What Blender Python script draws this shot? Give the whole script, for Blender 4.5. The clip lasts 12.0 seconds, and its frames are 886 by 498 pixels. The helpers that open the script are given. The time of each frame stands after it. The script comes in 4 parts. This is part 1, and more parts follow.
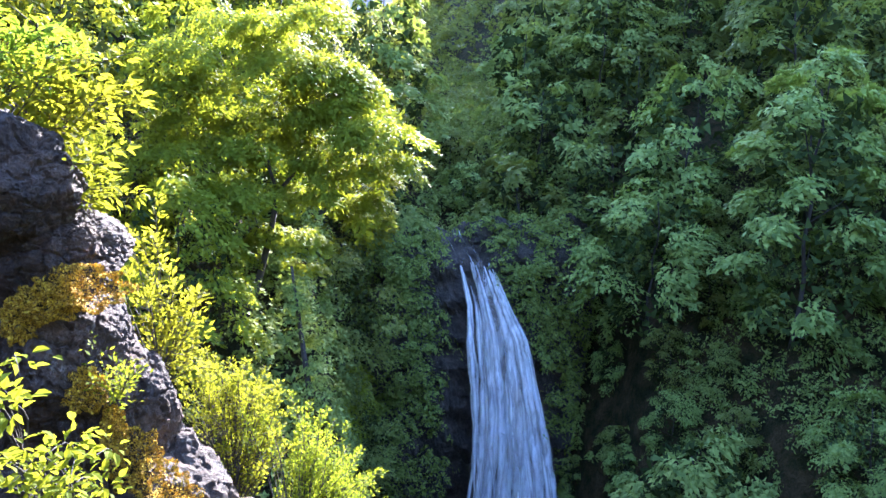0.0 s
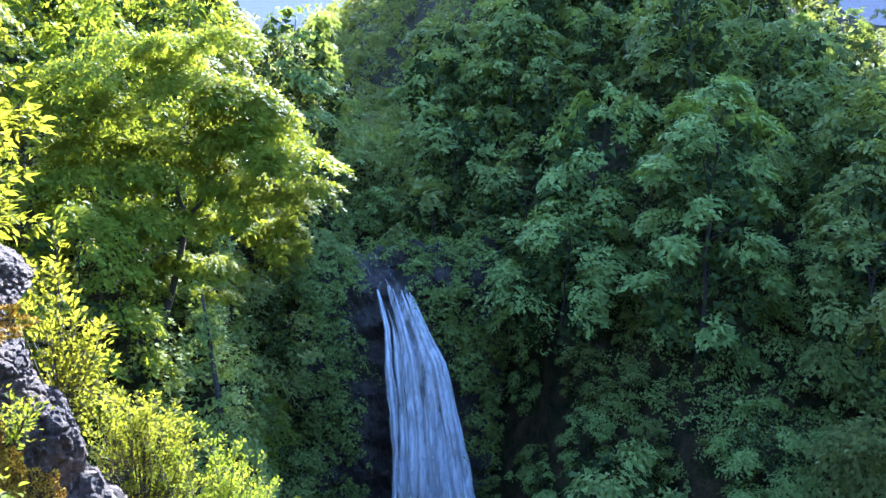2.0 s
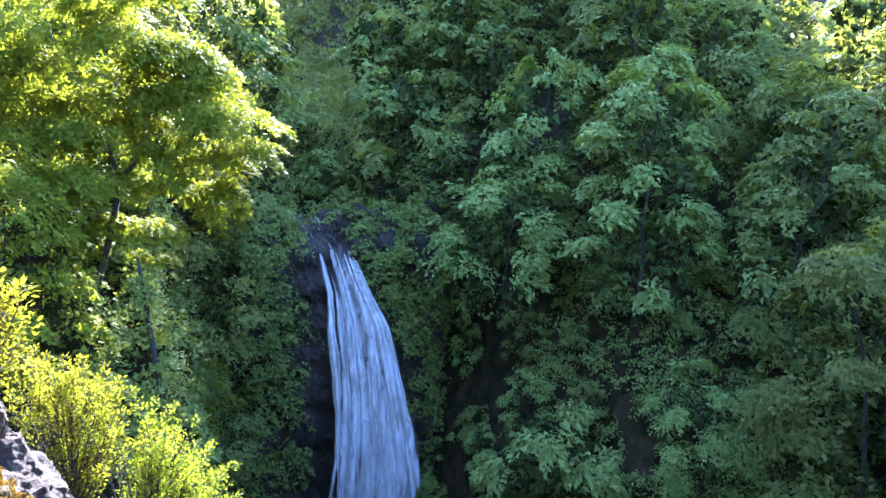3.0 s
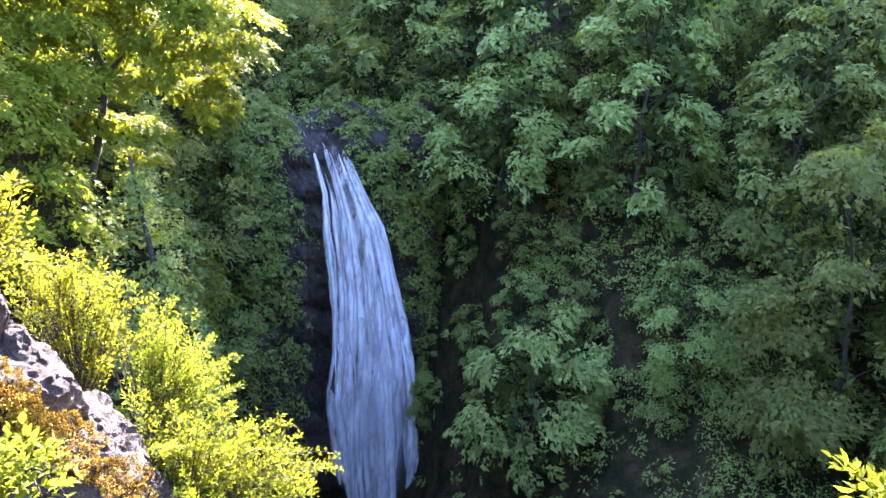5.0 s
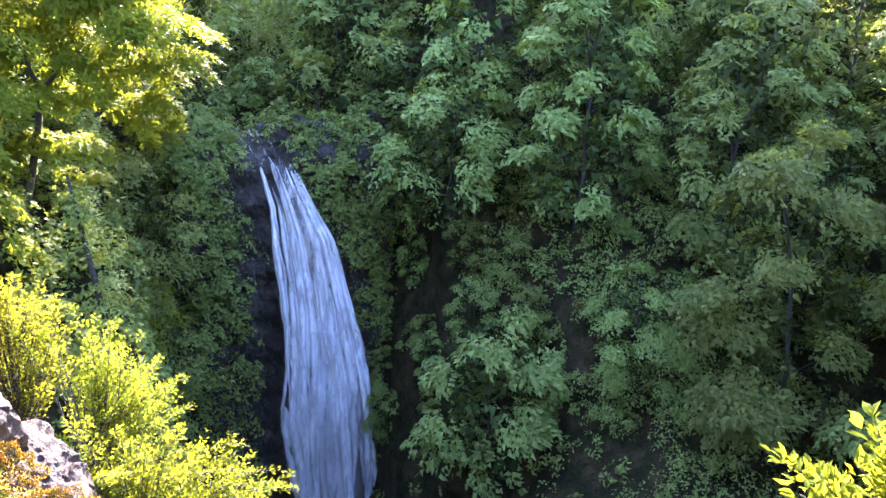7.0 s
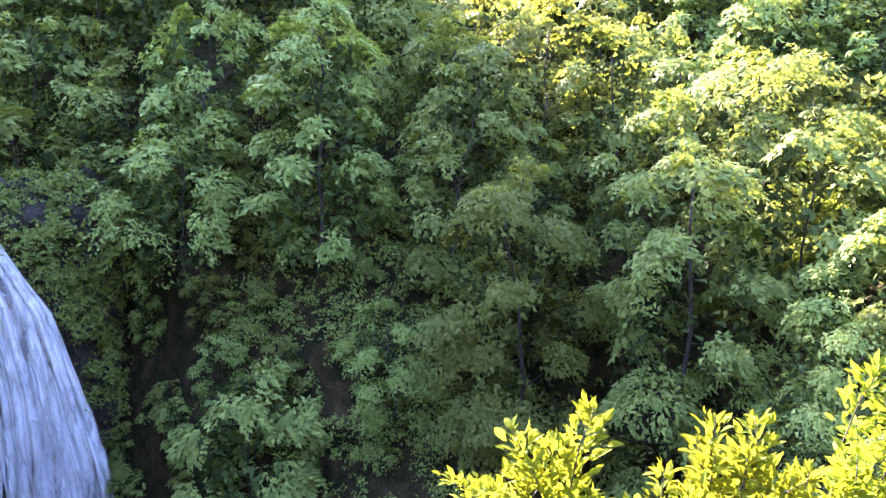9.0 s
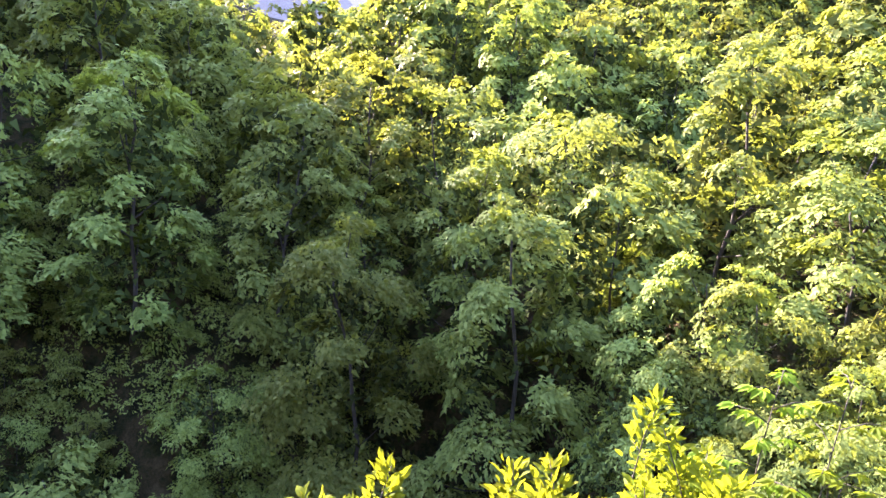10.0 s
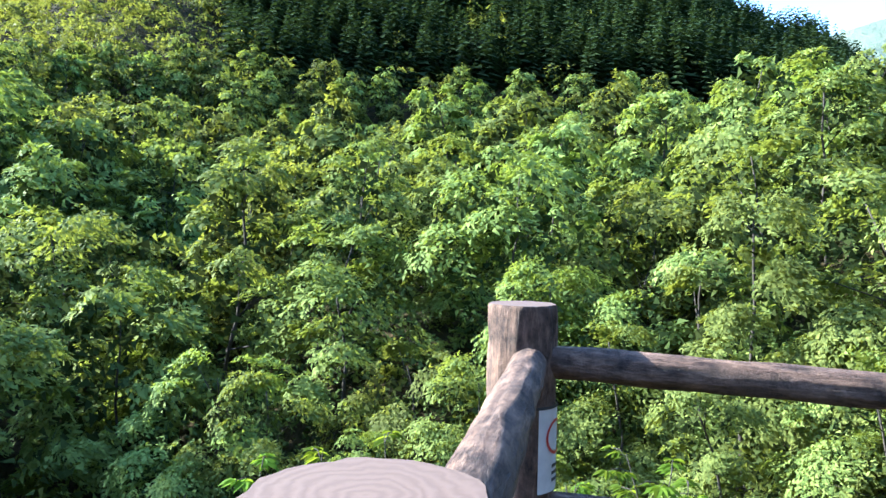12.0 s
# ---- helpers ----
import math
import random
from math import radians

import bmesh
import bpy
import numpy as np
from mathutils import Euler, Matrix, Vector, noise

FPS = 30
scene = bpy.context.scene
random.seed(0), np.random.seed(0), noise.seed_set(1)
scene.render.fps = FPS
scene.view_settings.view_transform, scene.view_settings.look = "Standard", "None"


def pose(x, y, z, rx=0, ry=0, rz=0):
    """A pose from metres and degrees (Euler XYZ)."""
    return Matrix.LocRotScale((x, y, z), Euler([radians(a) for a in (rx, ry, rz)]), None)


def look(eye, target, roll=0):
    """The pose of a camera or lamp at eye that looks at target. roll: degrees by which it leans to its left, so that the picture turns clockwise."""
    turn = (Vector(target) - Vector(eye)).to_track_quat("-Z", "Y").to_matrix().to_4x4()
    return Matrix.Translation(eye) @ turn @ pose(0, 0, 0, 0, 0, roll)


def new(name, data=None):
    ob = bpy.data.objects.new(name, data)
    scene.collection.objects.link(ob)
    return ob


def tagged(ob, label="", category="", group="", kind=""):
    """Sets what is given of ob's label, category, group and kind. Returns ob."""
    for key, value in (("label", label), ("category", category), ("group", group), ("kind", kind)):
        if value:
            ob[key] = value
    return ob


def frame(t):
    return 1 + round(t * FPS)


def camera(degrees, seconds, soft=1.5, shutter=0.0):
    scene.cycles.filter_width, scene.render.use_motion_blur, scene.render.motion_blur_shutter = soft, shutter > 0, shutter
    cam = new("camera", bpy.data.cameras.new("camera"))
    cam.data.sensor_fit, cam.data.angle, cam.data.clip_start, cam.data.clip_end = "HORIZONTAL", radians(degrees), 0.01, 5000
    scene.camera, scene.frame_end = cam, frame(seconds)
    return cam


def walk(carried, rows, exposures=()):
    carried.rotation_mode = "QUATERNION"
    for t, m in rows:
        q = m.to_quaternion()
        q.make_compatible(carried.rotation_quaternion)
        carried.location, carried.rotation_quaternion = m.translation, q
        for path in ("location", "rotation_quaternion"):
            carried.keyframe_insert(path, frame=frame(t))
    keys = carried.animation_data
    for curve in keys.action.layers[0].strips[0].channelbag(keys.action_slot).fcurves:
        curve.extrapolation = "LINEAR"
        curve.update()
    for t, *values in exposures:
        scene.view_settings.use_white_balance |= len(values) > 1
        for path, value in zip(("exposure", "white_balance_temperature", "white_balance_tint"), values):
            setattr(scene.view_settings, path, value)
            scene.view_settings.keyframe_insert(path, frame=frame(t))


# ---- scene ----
cam = camera(63.10, 12.0)
PATH = [
    (0.0, pose(0.000, 0.000, 0.000, 79.50, -0.00, 0.00)),
    (0.5, pose(-0.009, -0.016, 0.024, 82.30, -0.24, -1.56)),
    (1.0, pose(-0.002, -0.023, 0.014, 83.25, -0.16, -3.06)),
    (1.5, pose(-0.000, -0.048, 0.011, 82.72, 0.02, -4.72)),
    (2.0, pose(0.007, -0.050, 0.009, 81.37, -0.01, -6.72)),
    (2.5, pose(0.038, -0.019, -0.009, 79.98, -0.41, -9.08)),
    (3.0, pose(0.056, -0.024, -0.020, 78.61, -1.13, -11.02)),
    (5.0, pose(0.049, -0.012, -0.056, 70.76, -1.46, -11.35)),
    (5.5, pose(0.048, -0.013, -0.055, 70.16, -0.95, -10.74)),
    (6.0, pose(0.048, -0.011, -0.058, 70.45, -0.69, -10.85)),
    (6.5, pose(0.047, -0.012, -0.056, 71.02, -0.71, -12.31)),
    (8.5, pose(0.169, -0.071, -0.032, 74.31, -1.10, -31.02)),
    (9.0, pose(0.171, -0.115, -0.008, 75.56, -1.14, -36.37)),
    (9.5, pose(0.234, -0.112, -0.025, 77.48, -1.60, -42.59)),
    (10.0, pose(0.259, -0.126, -0.026, 80.37, -2.07, -49.94)),
    (10.5, pose(0.308, -0.127, -0.028, 83.54, -2.34, -57.74)),
    (11.0, pose(0.341, -0.147, -0.030, 86.23, -2.23, -65.79)),
    (11.5, pose(0.382, -0.156, -0.038, 88.21, -1.86, -75.64)),
    (12.0, pose(0.407, -0.242, -0.040, 89.11, -1.21, -87.77)),
]
EXPOSURES = [
    (0.0, 3.85, 5500, 25), (1.0, 3.55, 5100, 20), (2.0, 3.55, 5050, 21), (3.0, 3.95, 5300, 26), (5.0, 4.3, 6000, 36),
    (6.5, 4.3, 6000, 35), (8.5, 4.6, 6200, 42), (9.5, 4.25, 6600, 41), (10.5, 3.75, 7200, 34), (11.0, 3.4, 7300, 26), (11.5, 3.0, 6900, 17), (12.0, 2.72, 5450, 9),
]
walk(cam, PATH, EXPOSURES)

# ---- light ----
SUN_AZ, SUN_EL = 12.0, 28.0


def toward(az, el=0.0, r=1.0):
    """A point r metres away at a bearing (clockwise from +y) and a height angle."""
    a, e = radians(az), radians(el)
    return Vector((math.sin(a) * math.cos(e), math.cos(a) * math.cos(e), math.sin(e))) * r


world = bpy.data.worlds.new("world")
scene.world = world
world.use_nodes = True
wt = world.node_tree
sky = wt.nodes.new("ShaderNodeTexSky")
sky.sky_type, sky.sun_disc = "NISHITA", False
sky.sun_elevation, sky.sun_rotation = radians(SUN_EL), radians(SUN_AZ)
sky.air_density, sky.dust_density, sky.ozone_density = 1.0, 0.6, 3.0
wt.links.new(sky.outputs[0], wt.nodes["Background"].inputs[0])
wt.nodes["Background"].inputs[1].default_value = 0.13
sun = new("sun", bpy.data.lights.new("sun", "SUN"))
sun.data.energy, sun.data.angle, sun.data.color = 4.6, radians(0.5), (1.0, 0.93, 0.80)
sun.matrix_world = look(toward(SUN_AZ, SUN_EL, 300), (0, 0, 0))


# ---- materials ----
def material(name):
    m = bpy.data.materials.new(name)
    m.use_nodes = True
    return m, m.node_tree.nodes, m.node_tree.links, m.node_tree.nodes["Principled BSDF"]


def ramp(nodes, links, source, stops):
    r = nodes.new("ShaderNodeValToRGB")
    links.new(source, r.inputs[0])
    e = r.color_ramp.elements
    e[0].position, e[0].color = stops[0][0], (*stops[0][1], 1)
    e[1].position, e[1].color = stops[-1][0], (*stops[-1][1], 1)
    for p, c in stops[1:-1]:
        n = e.new(p)
        n.color = (*c, 1)
    return r.outputs[0]


def noise_tex(nodes, links, scale, detail=4.0, rough=0.55, squash=(1, 1, 1), kind="Object"):
    co = nodes.new("ShaderNodeTexCoord")
    mp = nodes.new("ShaderNodeMapping")
    mp.inputs["Scale"].default_value = squash
    n = nodes.new("ShaderNodeTexNoise")
    n.inputs["Scale"].default_value, n.inputs["Detail"].default_value, n.inputs["Roughness"].default_value = scale, detail, rough
    links.new(co.outputs[kind], mp.inputs[0])
    links.new(mp.outputs[0], n.inputs[0])
    return n.outputs[0]


def bump(nodes, links, b, source, strength, distance):
    n = nodes.new("ShaderNodeBump")
    n.inputs["Strength"].default_value, n.inputs["Distance"].default_value = strength, distance
    links.new(source, n.inputs["Height"])
    links.new(n.outputs[0], b.inputs["Normal"])


def leaf_material(name, dark, light, glow, through_share=0.45, gloss=0.04):
    """Leaves: a two-sided sheet that reflects some light and lets some through; each leaf and each tree differs a little."""
    m, nodes, links, b = material(name)
    geo = nodes.new("ShaderNodeNewGeometry")
    info = nodes.new("ShaderNodeObjectInfo")
    col = ramp(nodes, links, geo.outputs["Random Per Island"], [(0, dark), (1, light)])
    hue = nodes.new("ShaderNodeHueSaturation")
    links.new(col, hue.inputs["Color"])
    span = nodes.new("ShaderNodeMapRange")
    span.inputs["To Min"].default_value, span.inputs["To Max"].default_value = 0.484, 0.514
    links.new(info.outputs["Random"], span.inputs[0])
    links.new(span.outputs[0], hue.inputs["Hue"])
    val = nodes.new("ShaderNodeMapRange")
    val.inputs["To Min"].default_value, val.inputs["To Max"].default_value = 0.55, 1.40
    links.new(info.outputs["Random"], val.inputs[0])
    links.new(val.outputs[0], hue.inputs["Value"])
    links.new(hue.outputs[0], b.inputs["Base Color"])
    b.inputs["Roughness"].default_value = 0.6
    b.inputs["Specular IOR Level"].default_value = gloss
    tr = nodes.new("ShaderNodeBsdfTranslucent")
    hue2 = nodes.new("ShaderNodeHueSaturation")
    hue2.inputs["Color"].default_value = (*glow, 1)
    links.new(span.outputs[0], hue2.inputs["Hue"])
    links.new(hue2.outputs[0], tr.inputs[0])
    mix = nodes.new("ShaderNodeMixShader")
    mix.inputs[0].default_value = through_share
    links.new(b.outputs[0], mix.inputs[1])
    links.new(tr.outputs[0], mix.inputs[2])
    links.new(mix.outputs[0], nodes["Material Output"].inputs[0])
    return m


def bark_material(name, a, c):
    m, nodes, links, b = material(name)
    n = noise_tex(nodes, links, 3.0, 6, 0.6, (4, 4, 0.8))
    links.new(ramp(nodes, links, n, [(0.3, a), (0.7, c)]), b.inputs["Base Color"])
    b.inputs["Roughness"].default_value = 0.9
    bump(nodes, links, b, n, 0.6, 0.03)
    return m


def rock_material(name, a, c, d, scale=1.5, lichen=0.0):
    m, nodes, links, b = material(name)
    n1 = noise_tex(nodes, links, scale, 8, 0.65)
    n2 = noise_tex(nodes, links, scale * 9, 6, 0.7)
    mx = nodes.new("ShaderNodeMix")
    mx.data_type = "RGBA"
    mx.inputs["Factor"].default_value = 0.5
    links.new(ramp(nodes, links, n1, [(0.34, a), (0.52, c), (0.68, d)]), mx.inputs["A"])
    links.new(ramp(nodes, links, n2, [(0.38, a), (0.55, c), (0.70, d)]), mx.inputs["B"])
    patch = noise_tex(nodes, links, scale * 3.2, 7, 0.75, (1.0, 1.3, 0.8))
    spots = ramp(nodes, links, patch, [(0.575, (0, 0, 0)), (0.62, (1, 1, 1))])
    share = nodes.new("ShaderNodeMath")
    share.operation = "MULTIPLY"
    share.inputs[1].default_value = lichen
    links.new(spots, share.inputs[0])
    pale = nodes.new("ShaderNodeMix")
    pale.data_type = "RGBA"
    links.new(share.outputs[0], pale.inputs["Factor"])
    links.new(mx.outputs["Result"], pale.inputs["A"])
    pale.inputs["B"].default_value = (0.40, 0.38, 0.31, 1)
    links.new(pale.outputs["Result"], b.inputs["Base Color"])
    b.inputs["Roughness"].default_value = 0.85
    ad = nodes.new("ShaderNodeMath")
    ad.operation = "ADD"
    links.new(n1, ad.inputs[0])
    links.new(n2, ad.inputs[1])
    bump(nodes, links, b, ad.outputs[0], 1.0, 0.2 / scale)
    return m


LEAF = leaf_material("forest leaves", (0.066, 0.104, 0.030), (0.215, 0.265, 0.070), (0.42, 0.50, 0.06), 0.25)
# Forest leaves darkened for the inside of crowns, so their shade is painted.
TWIGS_SHADED = leaf_material("inner twigs with crown shade in the colour", (0.022, 0.034, 0.012), (0.060, 0.085, 0.026), (0.06, 0.08, 0.02), 0.12, 0.0)
LEAF_NEAR = leaf_material("sunny shrub leaves", (0.06, 0.10, 0.010), (0.13, 0.155, 0.015), (0.29, 0.31, 0.012), 0.48)
LEAF_SLOPE = leaf_material("slope shrub leaves", (0.062, 0.086, 0.008), (0.150, 0.180, 0.016), (0.32, 0.345, 0.014), 0.45)
# Forest leaves made yellower, so the backlight is painted into them.
LEAF_SUNLIT = leaf_material("forest leaves with sunlight in the colour", (0.060, 0.090, 0.010), (0.185, 0.215, 0.022), (0.42, 0.45, 0.018), 0.38)
LEAF_CONIFER = leaf_material("conifer needles", (0.016, 0.034, 0.016), (0.050, 0.085, 0.032), (0.05, 0.09, 0.02), 0.15)
BARK = bark_material("bark", (0.02, 0.016, 0.012), (0.07, 0.06, 0.048))
ROCK = rock_material("lichened rock", (0.010, 0.007, 0.005), (0.060, 0.037, 0.022), (0.175, 0.105, 0.064), 3.4, 0.24)
ROCK_WET = rock_material("dark wet rock", (0.010, 0.008, 0.006), (0.040, 0.032, 0.024), (0.14, 0.115, 0.090), 0.9, 0.2)
ROCK_WET.node_tree.nodes["Principled BSDF"].inputs["Roughness"].default_value = 0.7


def soil_material():
    m, nodes, links, b = material("forest soil and litter")
    n = noise_tex(nodes, links, 0.6, 8, 0.65)
    fine = noise_tex(nodes, links, 5.0, 8, 0.7)
    both = nodes.new("ShaderNodeMath")
    both.operation = "MULTIPLY_ADD"
    both.inputs[1].default_value = 0.5
    links.new(n, both.inputs[2])
    links.new(fine, both.inputs[0])
    links.new(ramp(nodes, links, both.outputs[0], [(0.55, (0.009, 0.008, 0.004)), (0.70, (0.020, 0.023, 0.008)), (0.82, (0.045, 0.034, 0.015)), (0.95, (0.075, 0.056, 0.026))]), b.inputs["Base Color"])
    b.inputs["Roughness"].default_value = 0.95
    b.inputs["Specular IOR Level"].default_value = 0.1
    bump(nodes, links, b, both.outputs[0], 1.0, 0.5)
    return m


SOIL = soil_material()

# ---- shapes ----


def mesh_of(name, verts, faces, mats, smooth=False, index=None):
    me = bpy.data.meshes.new(name)
    me.from_pydata([tuple(v) for v in verts], [], [tuple(f) for f in faces])
    for m in mats:
        me.materials.append(m)
    if index is not None:
        me.polygons.foreach_set("material_index", index)
    if smooth:
        me.polygons.foreach_set("use_smooth", [True] * len(me.polygons))
    me.update()
    return me


def quads_mesh(name, q, mat):
    """A mesh of loose leaves; q is (n, corners, 3)."""
    n, c = q.shape[:2]
    me = bpy.data.meshes.new(name)
    me.vertices.add(c * n)
    me.vertices.foreach_set("co", np.ascontiguousarray(q, dtype=np.float32).ravel())
    me.loops.add(c * n)
    me.loops.foreach_set("vertex_index", np.arange(c * n, dtype=np.int32))
    me.polygons.add(n)
    me.polygons.foreach_set("loop_start", np.arange(0, c * n, c, dtype=np.int32))
    me.materials.append(mat)
    me.update(calc_edges=True)
    return me


def unit(v):
    return v / (np.linalg.norm(v, axis=-1, keepdims=True) + 1e-9)


def leaves_at(p, d, up, length, width, fold=0.15):
    """Kite-shaped leaves from foot points p, along d, with faces towards up."""
    d = unit(d)
    s = unit(np.cross(d, up))
    u = np.cross(s, d)
    L, W = length[:, None], width[:, None]
    return np.stack([p, p + d * L * 0.45 + s * W * 0.5 + u * W * fold, p + d * L, p + d * L * 0.45 - s * W * 0.5 + u * W * fold], 1)


def tips_at(p, d, up, length, width):
    """Small three-cornered leaves, for trees that stand far off."""
    d = unit(d)
    s = unit(np.cross(d, up))
    L, W = length[:, None], width[:, None]
    return np.stack([p - d * L * 0.4 + s * W * 0.1, p + s * W * 0.62 + d * L * 0.15, p + d * L * 0.7 - s * W * 0.3], 1)


def tube(points, radii, sides=7):
    """Rings round a line of points."""
    pts = np.asarray(points, float)
    t = unit(np.gradient(pts, axis=0))
    ref = np.where(np.abs(t[:, 2:3]) > 0.9, np.array([[1.0, 0, 0]]), np.array([[0, 0, 1.0]]))
    a = unit(np.cross(t, ref))
    b = np.cross(t, a)
    k = np.linspace(0, 2 * np.pi, sides, endpoint=False)
    ring = pts[:, None] + (a[:, None] * np.cos(k)[None, :, None] + b[:, None] * np.sin(k)[None, :, None]) * np.asarray(radii)[:, None, None]
    v = ring.reshape(-1, 3)
    f = []
    for i in range(len(pts) - 1):
        for j in range(sides):
            f.append((i * sides + j, i * sides + (j + 1) % sides, (i + 1) * sides + (j + 1) % sides, (i + 1) * sides + j))
    f.append(tuple(range(sides))[::-1])
    f.append(tuple(range((len(pts) - 1) * sides, len(pts) * sides)))
    return v, f


def joined(pieces):
    v, f, base = [], [], 0
    for pv, pf in pieces:
        v.extend(pv)
        f.extend(tuple(i + base for i in q) for q in pf)
        base += len(pv)
    return v, f


def part(name, data, parent, label=""):
    ob = new(name, data)
    ob.parent = parent
    return tagged(ob, label) if label else ob


def clump_leaves(rng, centre, radius, count, size, droop=0.4, flat=0.30):
    """A rounded bough: flat sprays of leaves set over its upper side, the leaves of a spray facing nearly one way."""
    k = 20
    ns = max(3, int(round(count / k)))
    z = rng.uniform(-0.5, 1.0, ns)
    a = rng.uniform(0, 2 * np.pi, ns)
    w = np.sqrt(1 - z * z)
    dirs = np.stack([np.cos(a) * w, np.sin(a) * w, z], 1)
    feet = centre + dirs * np.array([1, 1, 0.35 + flat]) * radius * rng.uniform(0.55, 1.15, (ns, 1))
    face = unit(dirs * np.array([0.75, 0.75, 0.3]) + np.array([0, 0, 0.8]) + rng.normal(0, 0.16, (ns, 3)))
    t1 = unit(np.cross(face, np.array([0.31, 0.87, 0.38])))
    t2 = np.cross(face, t1)
    wide = radius * rng.uniform(0.28, 0.52, ns)
    b = rng.uniform(0, 2 * np.pi, (ns, k))
    r = np.sqrt(rng.uniform(0, 1, (ns, k)))
    out = t1[:, None] * np.cos(b)[..., None] + t2[:, None] * np.sin(b)[..., None]
    p = feet[:, None] + out * (r * wide[:, None])[..., None]
    p = p - np.array([0, 0, 1.0]) * (r ** 2 * wide[:, None] * droop * 0.6)[..., None] + rng.normal(0, 0.05, (ns, k, 3)) * radius
    d = out + rng.normal(0, 0.45, (ns, k, 3)) - np.array([0, 0, droop * 0.6])
    up = face[:, None] + rng.normal(0, 0.26, (ns, k, 3))
    L = size * rng.uniform(0.6, 1.3, ns * k)
    return tips_at(p.reshape(-1, 3), d.reshape(-1, 3), up.reshape(-1, 3), L, L * rng.uniform(0.6, 0.95, ns * k))


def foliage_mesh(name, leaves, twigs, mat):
    """Leaves in one material and inner twigs in another that is darkened as crown shade."""
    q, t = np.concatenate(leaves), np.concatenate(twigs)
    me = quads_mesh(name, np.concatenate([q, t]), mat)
    me.materials.append(TWIGS_SHADED)
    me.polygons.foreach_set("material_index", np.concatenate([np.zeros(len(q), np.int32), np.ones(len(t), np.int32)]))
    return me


def spray_leaves(rng, centre, out, normal, radius, count, size, droop=0.35):
    """One flat spray: a fan of leaves that reaches outward from its bough and hangs down towards its rim."""
    side = np.cross(normal, out)
    a = rng.normal(0, 1.3, count)
    r = np.sqrt(rng.uniform(0.0, 1, count)) * (1 + 0.25 * np.sin(5 * a + rng.uniform(0, 6)))
    way = out[None] * np.cos(a)[:, None] + side[None] * np.sin(a)[:, None] * 0.9
    p = centre + way * (r * radius)[:, None] + normal * (rng.normal(0, 0.05, count) * radius)[:, None]
    p[:, 2] -= droop * radius * r ** 2
    d = way * 0.8 + out * 0.35 + rng.normal(0, 0.4, (count, 3)) - np.array([0, 0, 1.0]) * (droop * r)[:, None]
    up = normal + way * (0.5 * droop * r)[:, None] + rng.normal(0, 0.15, (count, 3))
    le = size * rng.uniform(0.6, 1.35, count)
    return tips_at(p, d, up, le, le * rng.uniform(0.6, 0.95, count))


def bough_leaves(rng, c, a, rad, tall, layers, thick, size):
    """The leaf sprays of one bough round c, most of them on the side towards a."""
    q = []
    up, out = np.array([0, 0, 1.0]), np.array([math.cos(a), math.sin(a), 0.0])
    for k in range(layers):
        z = rng.uniform(-0.75, 1.0)
        b = a + rng.normal(0, 1.25)
        w = math.sqrt(max(0.0, 1 - z * z))
        d = np.array([math.cos(b) * w, math.sin(b) * w, z])
        normal = unit(d * np.array([0.52, 0.52, 0.35]) + out * 0.12 + up * 0.82 + rng.normal(0, 0.10, 3))
        reach = np.array([math.cos(b), math.sin(b), 0]) + out * 0.4
        reach = unit(reach - normal * (reach @ normal))
        wide = rad * rng.uniform(0.32, 0.78)
        foot = c + d * np.array([1, 1, tall]) * rad * rng.uniform(0.4, 0.95) - reach * wide * 0.35
        q.append(spray_leaves(rng, foot, reach, normal, wide, int(thick * rng.uniform(0.8, 1.2) * wide ** 1.6), size, rng.uniform(0.05, 0.45)))
    return q


